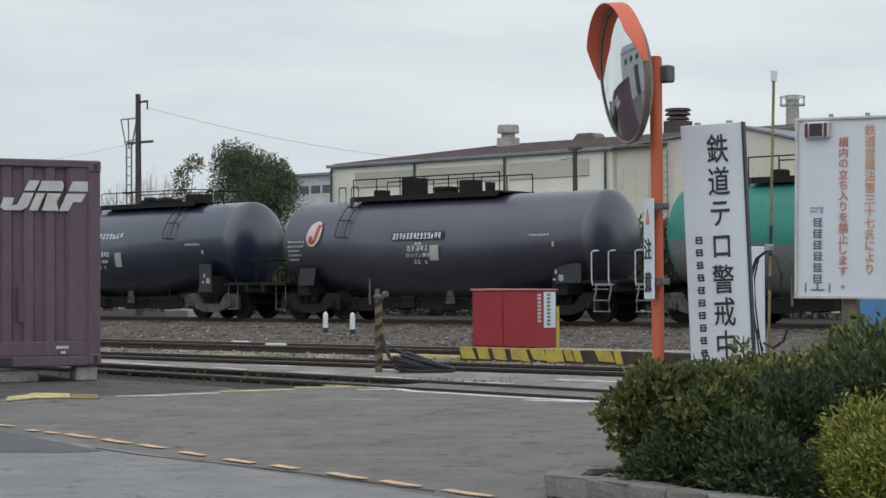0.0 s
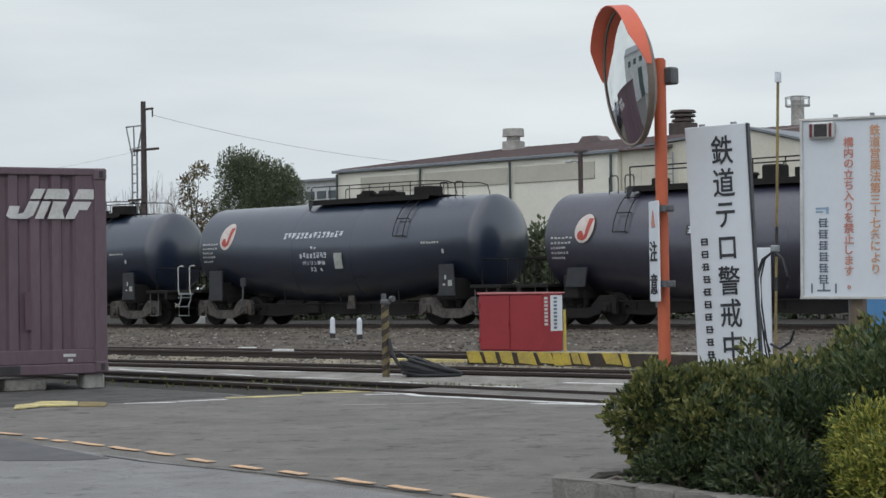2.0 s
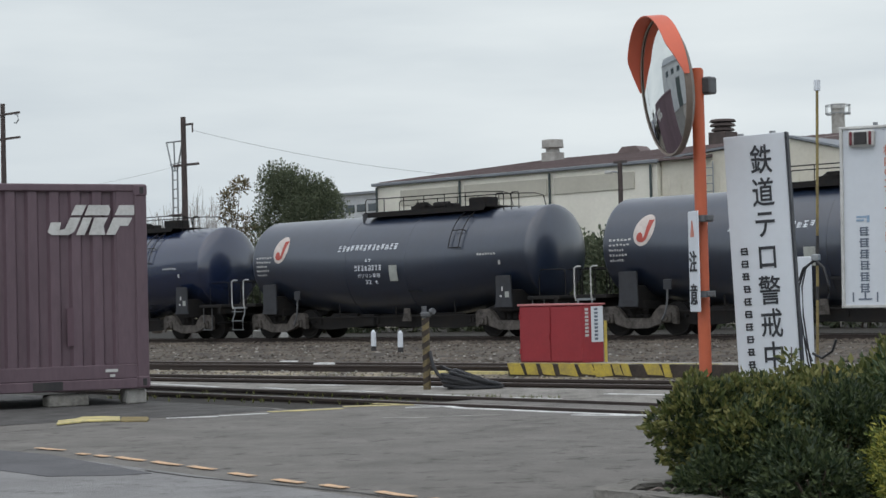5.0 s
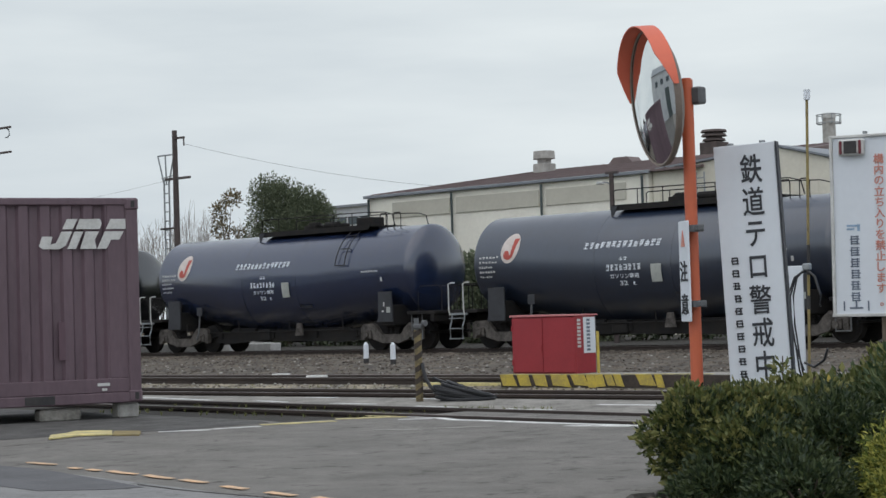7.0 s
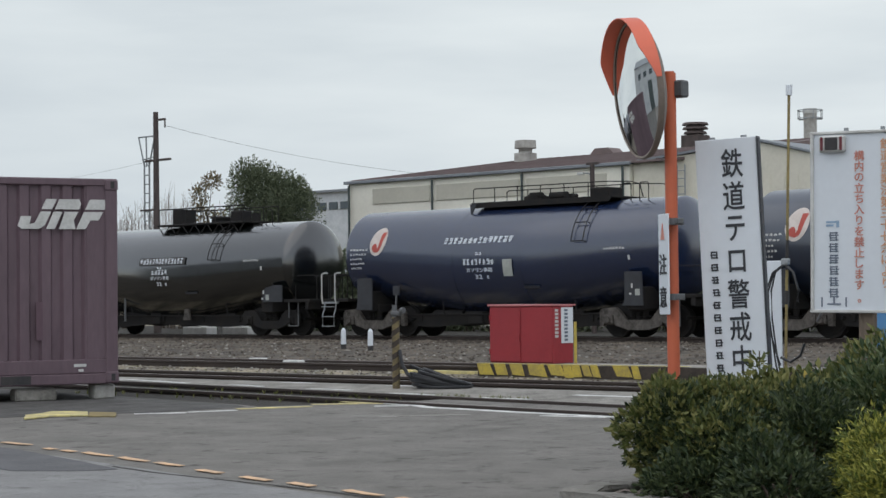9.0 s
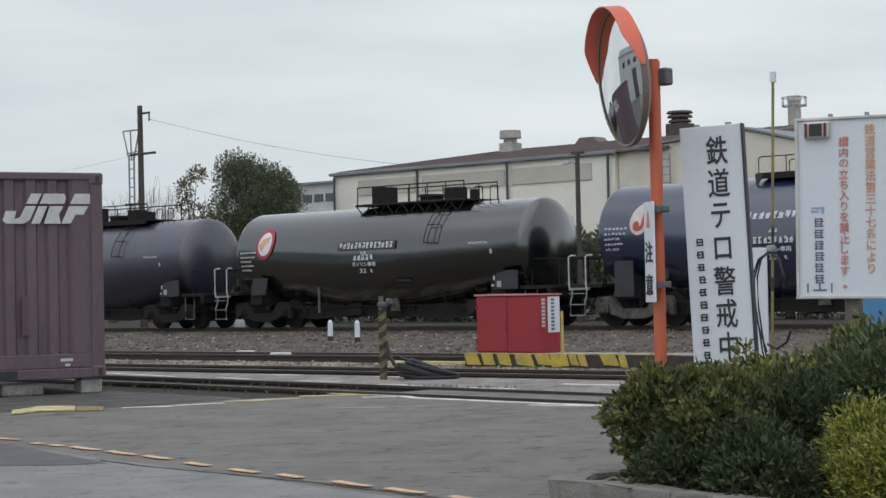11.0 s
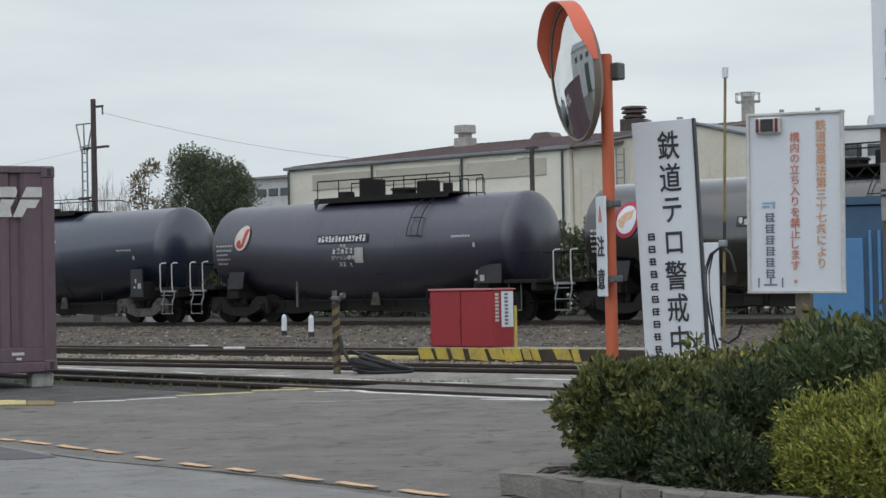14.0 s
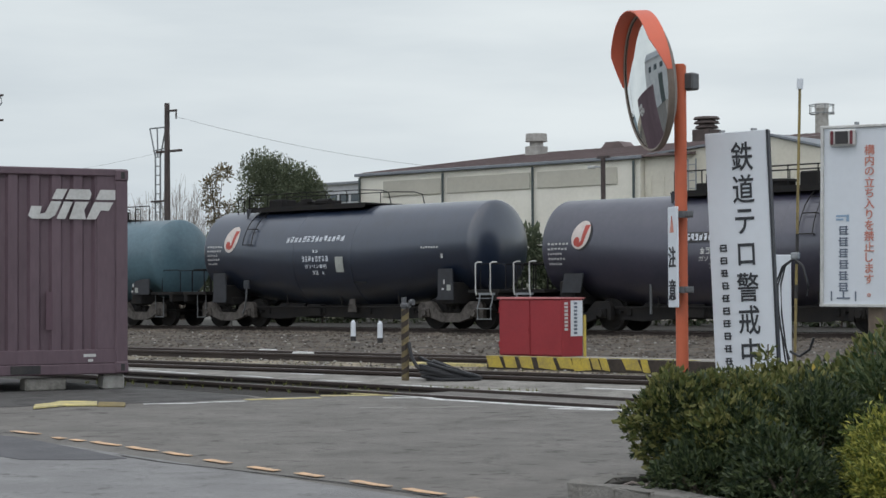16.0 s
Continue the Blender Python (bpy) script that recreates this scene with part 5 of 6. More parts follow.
WAGON_STEP = 13.57
WAGONS = []
for i, (label, paint, opts) in enumerate([
        ("green and grey tank wagon with a railed walkway", GREEN, dict(old=True, logo="", lower=GREY_TANK, walk_at=(-3.56, 1.6), pale_bogie=True)),
        ("faded plum-navy tank wagon with a white and red emblem", NAVY_FADED, dict(old=True, plate=True, flip=True, walk_at=(-3.2, 2.34), pale_bogie=False, ladder=-3.0)),
        ("navy tank wagon with a white and red emblem, dusty top", NAVY, dict(seed=20)),
        ("navy tank wagon with a white and red emblem", NAVY, dict(seed=30)),
        ("bright navy tank wagon with a white and red emblem", NAVY_BRIGHT, dict(seed=40)),
        ("glossy black tank wagon with a crimson ring emblem", BLACK_TANK, dict(old=True, logo="ring", truss=True, walk_at=(-.95, 3.2), pale_bogie=False, seed=50, ladder=2.5)),
        ("faded plum-navy tank wagon with a black name board", NAVY_FADED, dict(old=True, plate=True, walk_at=(-1.7, 3.33), pale_bogie=False, seed=60, ladder=2.55)),
        ("navy tank wagon with white grab irons and pale bogies", NAVY, dict(flip=True, walk_at=(-4.0, 1.12), seed=70, ladder=-3.3)),
        ("faded teal tank wagon", TEAL, dict(old=True, logo="", walk_at=(-1.5, 3.0), seed=80))]):
    WAGONS.append(tank_wagon(pose(-74.254 - WAGON_STEP * (i - 4), 39.0, 0.17), label, paint, **opts))


def run(t):
    """Metres along the line that the train has rolled at t seconds."""
    return 4.80896 * t - 0.018715 * t * t + 0.00108172 * t ** 3


# ---- freight container on blocks ----
def container():
    c = thing("freight_container", pose(-17.758, 14.075, 0, 0, 0, 69), "weathered purple steel freight container on concrete blocks", "freight container")
    L, W, z0, z1 = 3.72, 2.45, .19, 2.67
    # front side: outward flats with upright recesses
    prof, x = [(-0.36, 0.0)], -0.40
    while x > -L + .45:
        prof += [(x, 0.0), (x - .03, .045), (x - .125, .045), (x - .155, 0.0)]
        x -= .262
    prof.append((-L + .16, 0.0))
    bm = B()
    lo, hi = [bm.verts.new((p[0], p[1] + .02, .49)) for p in prof], [bm.verts.new((p[0], p[1] + .02, 2.585)) for p in prof]
    for k in range(len(prof) - 1):
        bm.faces.new((lo[k], lo[k + 1], hi[k + 1], hi[k]))
    part("side_panel", bm, CONT, c, "corrugated side panel")
    part("body", box(B(), (-L / 2, W / 2 + .05, (z0 + z1) / 2 - .02), (L - .06, W - .06, z1 - z0 - .1), .01), CONT, c)
    part("lower_panel", box(B(), (-L / 2, .03, .405), (L - .1, .06, .17), .008), CONT, c)
    part("bottom_rail", box(B(), (-L / 2, .035, .255), (L, .09, .125), .012), CONT, c)
    part("top_rail", box(B(), (-L / 2, .035, 2.63), (L, .09, .09), .012), CONT, c)
    part("flat_panel", box(B(), (-.26, .032, 1.54), (.24, .05, 2.1), .006), CONT, c)
    for x in (-.075, -L + .075):
        p = part("corner_post", box(B(), (x, .04, 1.43), (.15, .12, 2.46), .012), CONT, c)
        for z in (.27, 2.6):
            part("corner_casting", box(B(), (x, .035, z), (.165, .14, .15), .02), CONT, p)
            # flat black plate; its colour is the dark inside of the hole
            part("casting_hole", box(B(), (x + .01, -.034, z), (.05, .012, .085), .004), BLACK, p)
    # flat plates whose dark colour stands for shade inside the pockets and slot
    part("forklift_pocket", box(B(), (-1.25, -.008, .26), (.36, .014, .1)), BLACK, c)
    part("forklift_pocket", box(B(), (-2.5, -.008, .26), (.36, .014, .1)), BLACK, c)
    part("vent_slot", box(B(), (-.96, .012, .96), (.08, .012, .46)), CONT_DARK, c)
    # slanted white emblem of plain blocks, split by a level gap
    def slant(pts):
        return prism(B(), [(-1.23 + u * 1.02 + v * .13, 2.06 + v * .36) for u, v in pts], -.004, .012, "y")
    em = part("emblem", slant([(0.0, .10), (.06, 0.0), (.26, 0.0), (.315, .12), (.335, .58), (.21, .58), (.19, .2), (.13, .16), (.12, .42), (.0, .42)]), WHITE_DULL, c, "white slanted block emblem")
    for pts in ([(.21, .66), (.335, .66), (.35, 1.0), (.225, 1.0)], [(.35, 0), (.45, 0), (.47, .58), (.365, .58)], [(.37, .66), (.66, .66), (.66, .85), (.62, 1), (.38, 1)],
                [(.50, .0), (.70, 0), (.64, .3), (.66, .58), (.50, .58)], [(.71, 0), (.82, 0), (.84, .3), (.94, .3), (.96, .58), (.73, .58)], [(.735, .66), (.97, .66), (1.0, 1), (.75, 1)]):
        part("emblem_block", slant(pts), WHITE_DULL, em)
    bm = B()
    box(bm, (-.47, -.006, .42), (.15, .01, .035))
    box(bm, (-.46, -.006, .36), (.06, .01, .03))
    part("small_plate", bm, WHITE_DULL, c, "small white plate")
    for x, w, z, m in ((-.14, .26, .185, CONCRETE_PALE), (-.98, .5, .15, CONCRETE), (-2.0, .3, .185, CONCRETE), (-3.5, .3, .185, CONCRETE)):
        b = solid("concrete_block", box(B(), (0, 0, z / 2), (w, .28, z), .02), m, "pale concrete block under the container", "block", group="container blocks", m=pose(-17.758, 14.075, 0, 0, 0, 69) @ pose(x, .22, 0))


container()


# ---- yard furniture by the crossing ----
def striped_post():
    p = thing("striped_post", pose(-16.565, 17.745, 0), "yellow and black striped steel post with a worn top fitting", "post")
    bm = B()
    rod(bm, (0, 0, 0), (0, 0, .94), .05, 14)
    part("tube", bm, POST_YELLOW, p, smooth=40)
    for k in range(6):
        bm = B()
        n, z = 14, .1 + k * .155
        ring = [[], []]
        for j in range(n + 1):
            a = j * 2 * math.pi / n
            zz = z + .035 * math.sin(a + .6)
            for q, dz in ((0, 0), (1, .075)):
                ring[q].append(bm.verts.new((.0525 * math.cos(a), .0525 * math.sin(a), zz + dz)))
        for j in range(n):
            bm.faces.new((ring[0][j], ring[0][j + 1], ring[1][j + 1], ring[1][j]))
        part("stripe", bm, BLACK_BROWN, p, "worn black stripe", smooth=40)
    bm = B()
    rod(bm, (0, 0, .94), (0, 0, 1.02), .045, 12)
    box(bm, (.03, -.02, .99), (.16, .08, .07), .02)
    rod(bm, (-.02, 0, 1.0), (-.02, 0, 1.1), .035, 10)
    rod(bm, (.12, -.02, 1.03), (.17, -.02, 1.03), .04, 10)
    part("top_fitting", bm, STEEL_DARK, p, "dark coupling on top")
    bm = B()
    pipe(bm, [(.07, 0, .5), (.1, -.02, .42), (.14, -.02, .3), (.2, 0, .2), (.3, .05, .1)], .025)
    part("hose", bm, RUBBER, p)


striped_post()


def cable_coil():
    c = thing("cable_coil", pose(-16.05, 18.05, 0, 0, 0, 41), "coil of thick black cable lying on the paving", "cable")
    rng = random.Random(6)
    for k in range(9):
        bm = B()
        r = .30 + rng.uniform(-.06, .06)
        dx, dy = rng.uniform(-.08, .08), rng.uniform(-.05, .05)
        pipe(bm, [(dx + r * 1.05 * math.cos(a), dy + r * .8 * math.sin(a), .025 + .026 * k * (.62 - .5 * math.cos(a))) for a in (j * 2 * math.pi / 28 for j in range(28 + 1))], .022, 6)
        part("loop", bm, RUBBER, c, smooth=60)
    bm = B()
    pipe(bm, [(-.4, .1, .3), (-.3, 0, .26), (0, -.15, .16), (.32, -.05, .05), (.42, .05, .03)], .024)
    part("loose_end", bm, RUBBER, c, smooth=60)


cable_coil()


def striped_platform():
    p = thing("loading_kerb", pose(0, 21.2, 0), "long low concrete kerb with yellow and black hazard stripes", "kerb")
    part("kerb", box(B(), (-12.9, .35, .085), (10.4, .7, .23), .015), CONCRETE, p)
    part("face", box(B(), (-12.9, -.006, .1), (10.38, .012, .18)), BLACK_BROWN, p, "worn black face")
    rng = random.Random(11)
    for x, w in ((-17.95, 0.23), (-17.63, 0.20), (-17.32, 0.22), (-16.94, 0.28), (-16.59, 0.24), (-16.36, 0.12), (-16.20, 0.13), (-16.03, 0.11), (-15.87, 0.11), (-15.40, 0.25), (-15.15, 0.10), (-12.4, .14), (-11.6, .25), (-10.9, .25)):
        j = [rng.uniform(-.02, .02) for _ in range(4)]
        bm = prism(B(), [(x - w / 2 + .02 + j[0], .03 + j[1]), (x + w / 2 + .05 + j[2], .03 + j[3]), (x + w / 2 - .02, .2), (x - w / 2 - .04, .2)], -.018, -.0125, "y")
        part("stripe", bm, YELLOW, p, "worn yellow stripe")
    for a, b in ((-18.1, -17.0), (-16.9, -15.9), (-15.8, -14.3)):
        part("top_edge", box(B(), ((a + b) / 2, .05, .2035), (b - a, .1, .006)), PAINT_YELLOW, p)
    slab("yellow_sill", [(-20.15, 21.85), (-18.3, 21.8), (-18.3, 21.68), (-19.4, 21.62), (-20.05, 21.45)], .05, PAINT_YELLOW, "yellow painted sleeper end", "sleeper", .08)


striped_platform()


def red_cabinet():
    c = thing("equipment_cabinet", pose(-18.1, 21.5, .2, 0, 0, -3), "red steel cabinet with two doors and a white poster", "cabinet")
    w, d, h = 1.28, .46, .86
    part("body", box(B(), (w / 2, d / 2, h / 2), (w, d, h), .012), RED, c)
    for k in range(2):
        dr = part("door", box(B(), (w * (.25 + .5 * k), -.008, h / 2), (w / 2 - .02, .016, h - .04), .005), RED, c)
        for z in (.2, .8):
            part("hinge", box(B(), (.02 + k * (w - .04), -.02, h * z), (.02, .02, .08)), RED, dr)
    part("latch", box(B(), (w * .47, -.026, h * .45), (.05, .02, .1), .004), RED, c)
    part("lid", prism(B(), [(-.02, h), (w + .02, h), (w + .02, h + .02), (-.02, h + .03)], -.03, d + .03, "y"), RED_PALE, c, "pale red lid")
    part("poster", box(B(), (w + .004, d * .68, h * .66), (.006, d * .58, h * .62)), WHITE, c, "white poster with dark writing")
    for k in range(9):
        z = h * .92 - k * .055
        part("red_side_mark", box(B(), (w + .004, d * .17, z), (.005, d * .16, .036)), WHITE_DULL, c, "white writing bar") if k < 8 else None
        part("writing_bar", box(B(), (w + .008, d * .62, z), (.005, d * .16, .034)), INK_GREY, c, "dark writing bar")
    p = solid("yellow_post", rod(B(), (0, 0, 0), (0, 0, .62), .022, 8), YELLOW, "short thin yellow steel post", "post", m=pose(-16.6, 21.68, .2))


red_cabinet()

for x, y in ((-30.26, 30.6), (-28.62, 29.8)):
    p = thing("marker_post", pose(x, y, .03), "short white marker post with a black foot", "marker post", "marker posts")
    bm = B()
    rod(bm, (0, 0, .14), (0, 0, .46), .065, 12, .06)
    rod(bm, (0, 0, .46), (0, 0, .52), .06, 12, .02)
    part("shaft", bm, WHITE, p, smooth=40)
    bm = B()
    rod(bm, (0, 0, 0), (0, 0, .14), .066, 12)
    part("foot", bm, BLACK, p, smooth=40)
for x, y, w in ((-25.6, 23.6, .35), (-23.9, 22.9, .4), (-27.6, 34.5, .5)):
    solid("white_stone", box(B(), (0, 0, .04), (w, .2, .1), .02), WHITE_DULL, "small whitewashed stone by the track", "stone", m=pose(x, y, .03), group="white stones")


# ---- signs, mirror and boxes by the planting ----
def traffic_mirror():
    p = thing("traffic_mirror", pose(-6.415, 9.387, 0), "round convex traffic mirror with an orange hood on an orange pole", "traffic mirror")
    bm = B()
    rod(bm, (0, 0, 0), (0, 0, 2.53), .038, 18)
    rod(bm, (0, 0, 2.53), (0, 0, 2.54), .03, 18)
    part("pole", bm, ORANGE, p, smooth=40)
    n = Vector((-.593, -.805, -.10)).normalized()
    c = n * .216 + Vector((0, 0, 2.445))
    q = n.to_track_quat("Z", "Y").to_matrix().to_4x4()
    at = Matrix.Translation(c) @ q
    R = .428
    bm = B()
    rings = [[bm.verts.new((0, 0, .038))]]
    for k in range(1, 13):
        r = R * .965 * k / 12
        rings.append([bm.verts.new((r * math.cos(j * math.pi / 24), r * math.sin(j * math.pi / 24), .038 * (1 - (k / 12) ** 2))) for j in range(48)])
    for j in range(48):
        bm.faces.new((rings[0][0], rings[1][j], rings[1][(j + 1) % 48]))
    for a, b in zip(rings[1:], rings[2:]):
        for j in range(48):
            bm.faces.new((a[j], b[j], b[(j + 1) % 48], a[(j + 1) % 48]))
    face = part("mirror_face", bm, MIRROR, p, "convex mirror", smooth=60, at=at)
    bm = B()
    prof = [(R * .955, .004), (R * .985, .01), (R * 1.0, 0), (R * .99, -.03), (R * .8, -.075), (R * .4, -.1), (.02, -.105)]
    rg = [[bm.verts.new((r * math.cos(j * math.pi / 24), r * math.sin(j * math.pi / 24), z)) for j in range(48)] for r, z in prof]
    for a, b in zip(rg, rg[1:]):
        for j in range(48):
            bm.faces.new((a[j], b[j], b[(j + 1) % 48], a[(j + 1) % 48]))
    part("rim_and_back", bm, RIM, p, "dull brown shell", smooth=40, at=at)
    # hood over the upper half; its front edge falls back towards the ends
    bm = B()
    rows = []
    for k in range(41):
        a = radians(4 + 174 * k / 40)
        e = math.sin(math.pi * k / 40)
        d = .012 + .078 * min(1, e * 2.1)
        rows.append([bm.verts.new((rr * math.cos(a), rr * math.sin(a), z)) for rr, z in ((R * 1.03, -.02), (R * 1.04, d), (R * 1.025, d), (R * 1.015, -.02))])
    for a, b in zip(rows, rows[1:]):
        for j in range(4):
            bm.faces.new((a[j], b[j], b[(j + 1) % 4], a[(j + 1) % 4]))
    part("hood", bm, ORANGE_LIGHT, p, "orange plastic hood", smooth=40, at=at)
    bm = B()
    box(bm, (.05, .035, 2.43), (.09, .08, .105), .01)
    part("clamp", bm, STEEL_DARK, p, "grey clamp")
    bm = B()
    rod(bm, (0, 0, 2.44), tuple(n * .15 + Vector((0, 0, 2.45))), .022, 8)
    part("mirror_arm", bm, STEEL, p)
    # narrow warning plate strapped to the pole
    s = thing("warning_plate", pose(-6.40, 9.29, 1.35, 0, 0, -36), "narrow white plate with black characters strapped to the pole", "sign")
    bd = part("board", box(B(), (-.02, 0, 0), (.17, .012, .615), .004), WHITE, s)
    lettering("plate_lettering", "注意", .135, .002, INK, s, pose(-.02, -.009, .0), .2, 1.0, .002, "black characters")
    part("red_mark", prism(B(), [(-.05, .15), (.01, .15), (-.02, .25)], -.012, -.007, "y"), INK_RED, bd, "faded red mark")
    for z in (.26, -.2):
        bm = B()
        rod(bm, (.03, .06, z - .02), (.03, .06, z + .02), .05, 14)
        box(bm, (.09, .06, z), (.06, .04, .035), .005)
        part("strap", bm, STEEL_DARK, s, "dark steel strap")


traffic_mirror()


def alert_sign():
    s = thing("alert_sign", pose(-6.215, 9.69, 2.13, 0, -2.2, 21), "tall narrow white sign with bold black characters", "sign")
    w, h = .385, 1.78
    part("board", box(B(), (0, .03, -h / 2), (w, .06, h), .004), WHITE, s)
    part("side_edge", box(B(), (w / 2 + .006, .03, -h / 2), (.012, .075, h)), INK, s, "dark side edge")
    lettering("sign_lettering", "鉄道テロ警戒中", .19, .002, INK, s, pose(.035, -.003, -.155), .203, .74, .0022, "bold black characters")
    bm = B()
    rng = random.Random(7)
    for k in range(10):
        z = -.72 - k * .078
        x = -.105
        for dz, ww in ((.018, .038), (.001, .046), (-.017, .04)):
            box(bm, (x + rng.uniform(-.004, .004), -.003, z + dz), (ww, .004, .009))
        for dx in (-.014, .014):
            box(bm, (x + dx + rng.uniform(-.005, .005), -.003, z), (.008, .0042, .044))
    part("writing_bars", bm, INK, s, "column of small dark writing")
    for x in (-.1, .1):
        bm = B()
        rod(bm, (x, .085, .02), (x, .085, -2.15), .02, 8)
        part("post", bm, STEEL, s)


alert_sign()


def rule_sign():
    s = thing("no_entry_notice", pose(-6.485, 11.87, 2.335, 0, .8, 11), "framed white notice board with red writing on a post", "sign")
    w, h = .70, 1.31
    b = part("board", box(B(), (0, .02, -h / 2), (w, .03, h), .004), WHITE, s)
    for x, z, ww, hh in ((0, -.008, w + .03, .02), (0, -h + .008, w + .03, .022), (-w / 2, -h / 2, .022, h), (w / 2, -h / 2, .022, h)):
        part("frame_bar", box(B(), (x, .01, z), (ww, .05, hh), .004), WHITE_DULL, b, "thin pale metal frame")
    lettering("rule_text", "鉄道営業法第三十七条により", .082, .002, INK_ORANGE, s, pose(.195, 0, -.1), .083, 1.0, .001, "column of faded orange-red characters")
    lettering("ban_text", "構内の立ち入りを禁止します。", .078, .002, INK_RED, s, pose(.0, 0, -.18), .0775, 1.0, .001, "column of faded red characters")
    bm = B()
    rng = random.Random(9)
    for k in range(6):
        z = -.76 - k * .082
        for dz, ww in ((.026, .06), (.008, .07), (-.01, .055), (-.026, .066)):
            box(bm, (-.19 + rng.uniform(-.004, .004), .003, z + dz), (ww, .004, .009))
        for dx in (-.022, .018):
            box(bm, (-.19 + dx + rng.uniform(-.004, .004), .003, z), (.009, .0042, .066))
    box(bm, (-.19, .003, -1.25), (.10, .004, .012))
    box(bm, (-.19, .003, -1.225), (.012, .0042, .055))
    for dx in (-.09, .09):
        box(bm, (-.19 + dx, .003, -1.235), (.01, .0042, .07))
    part("owner_writing", bm, INK_GREY, s, "column of dark writing")
    bm = B()
    box(bm, (-.21, .003, -.655), (.075, .004, .014))
    box(bm, (-.22, .003, -.68), (.055, .004, .014))
    box(bm, (-.16, .003, -.67), (.02, .0042, .05))
    part("owner_mark", bm, INK_BLUE, s, "pale blue mark")
    l = part("alarm_light", box(B(), (-.19, -.02, -.09), (.19, .06, .12), .012), WHITE_DULL, s, "small flashing light unit")
    part("lens", box(B(), (-.262, -.054, -.09), (.022, .012, .1), .006), mat("dark red lens", (.16, .02, .03), .25), l)
    part("lens", box(B(), (-.118, -.054, -.09), (.022, .012, .1), .006), mat("dark red glass", (.16, .02, .03), .25), l)
    part("lens_plate", box(B(), (-.19, -.054, -.09), (.095, .012, .09), .004), BLACK, l)
    for x in (-.1, .17):
        bm = B()
        rod(bm, (x, .02, 0), (x, .02, .025), .018, 8)
        part("bolt", bm, STEEL, s)
    part("post", box(B(), (.035, .085, -1.5), (.11, .09, 1.72), .008), WOOD, s, "weathered wooden post")


rule_sign()


def thin_pole():
    p = thing("whip_pole", pose(-8.375, 13.94, 0), "thin yellow pole with a white cap and hanging cables", "pole")
    bm = B()
    rod(bm, (-.01, 0, 0), (.085, 0, 2.92), .0125, 10)
    part("tube", bm, YELLOW_DULL, p, smooth=40)
    for z0, z1 in ((1.38, 1.64), (1.08, 1.2)):
        bm = B()
        rod(bm, (-.01 + z0 * .0332, 0, z0), (-.01 + z1 * .0332, 0, z1), .0145, 10)
        part("black_band", bm, BLACK, p, smooth=40)
    bm = B()
    rod(bm, (.085, 0, 2.9), (.088, 0, 2.99), .028, 12)
    part("cap", bm, WHITE, p, "white cap", smooth=40)
    part("clamp", box(B(), (.035, -.02, 1.45), (.07, .06, .06), .01), STEEL, p)
    for k, (r, h) in enumerate(((.13, .75), (.10, .68), (.155, .6))):
        bm = B()
        pipe(bm, [(.03 - .01 * k, -.03, 1.42), (.0 - r * .5, -.05, 1.36), (-r * .95, -.05, 1.2), (-r * .9, -.05, .95), (-r * .45, -.05, 1.4 - h - .1), (-.02, -.04, 1.3 - h - .15)], .0075, 6)
        part("cable", bm, RUBBER, p, "hanging black cable", smooth=60)
    bm = B()
    pipe(bm, [(.04, -.03, 1.42), (.12, -.04, 1.36), (.17, -.04, 1.2), (.16, -.04, 1.1)], .012, 6)
    part("cable", bm, RUBBER, p, "hanging black cable", smooth=60)
    bm = B()
    pipe(bm, [(-.02, -.03, .62), (.08, -.04, .58), (.18, -.04, .64), (.22, -.04, .74)], .012, 6)
    part("cable", bm, RUBBER, p, "hanging black cable", smooth=60)
    solid("junction_box", box(B(), (0, .04, .74), (.19, .08, 1.48), .006), WHITE, "narrow white upright box behind the cables", "box", m=pose(-8.93, 14.64, 0, 0, 0, 30))


thin_pole()


def blue_box():
    c = thing("storage_container", pose(-8.08, 14.72, 0, 0, 0, 28), "blue steel storage container with louvres", "storage container")
    part("body", box(B(), (1.5, 1.0, .9), (3.0, 2.0, 1.76), .02), BLUE_BOX, c)
    part("roof", prism(B(), [(-.03, 1.78), (3.03, 1.78), (3.03, 1.82), (1.2, 1.86), (-.03, 1.84)], -.03, 2.03, "y"), BLUE_BOX, c)
    # The door is invented; its lighter blue stands for a face lit differently.
    d = part("door", box(B(), (.31, -.01, .78), (.58, .03, 1.4), .006), BLUE_LIGHT, c, "light blue panel in place of a differently lit face")
    for x in (.66, .74, .82):
        part("rib", box(B(), (x, -.012, .8), (.03, .03, 1.5), .005), BLUE_LIGHT, c)
    for k in range(4):
        part("louvre", box(B(), (1.12, -.016, 1.35 + k * .045), (.2, .03, .014), .003), BLUE_BOX, c)
    for x in (.92, 1.6, 2.2):
        part("rib", box(B(), (x, -.01, .9), (.03, .025, 1.6), .005), BLUE_BOX, c)


blue_box()


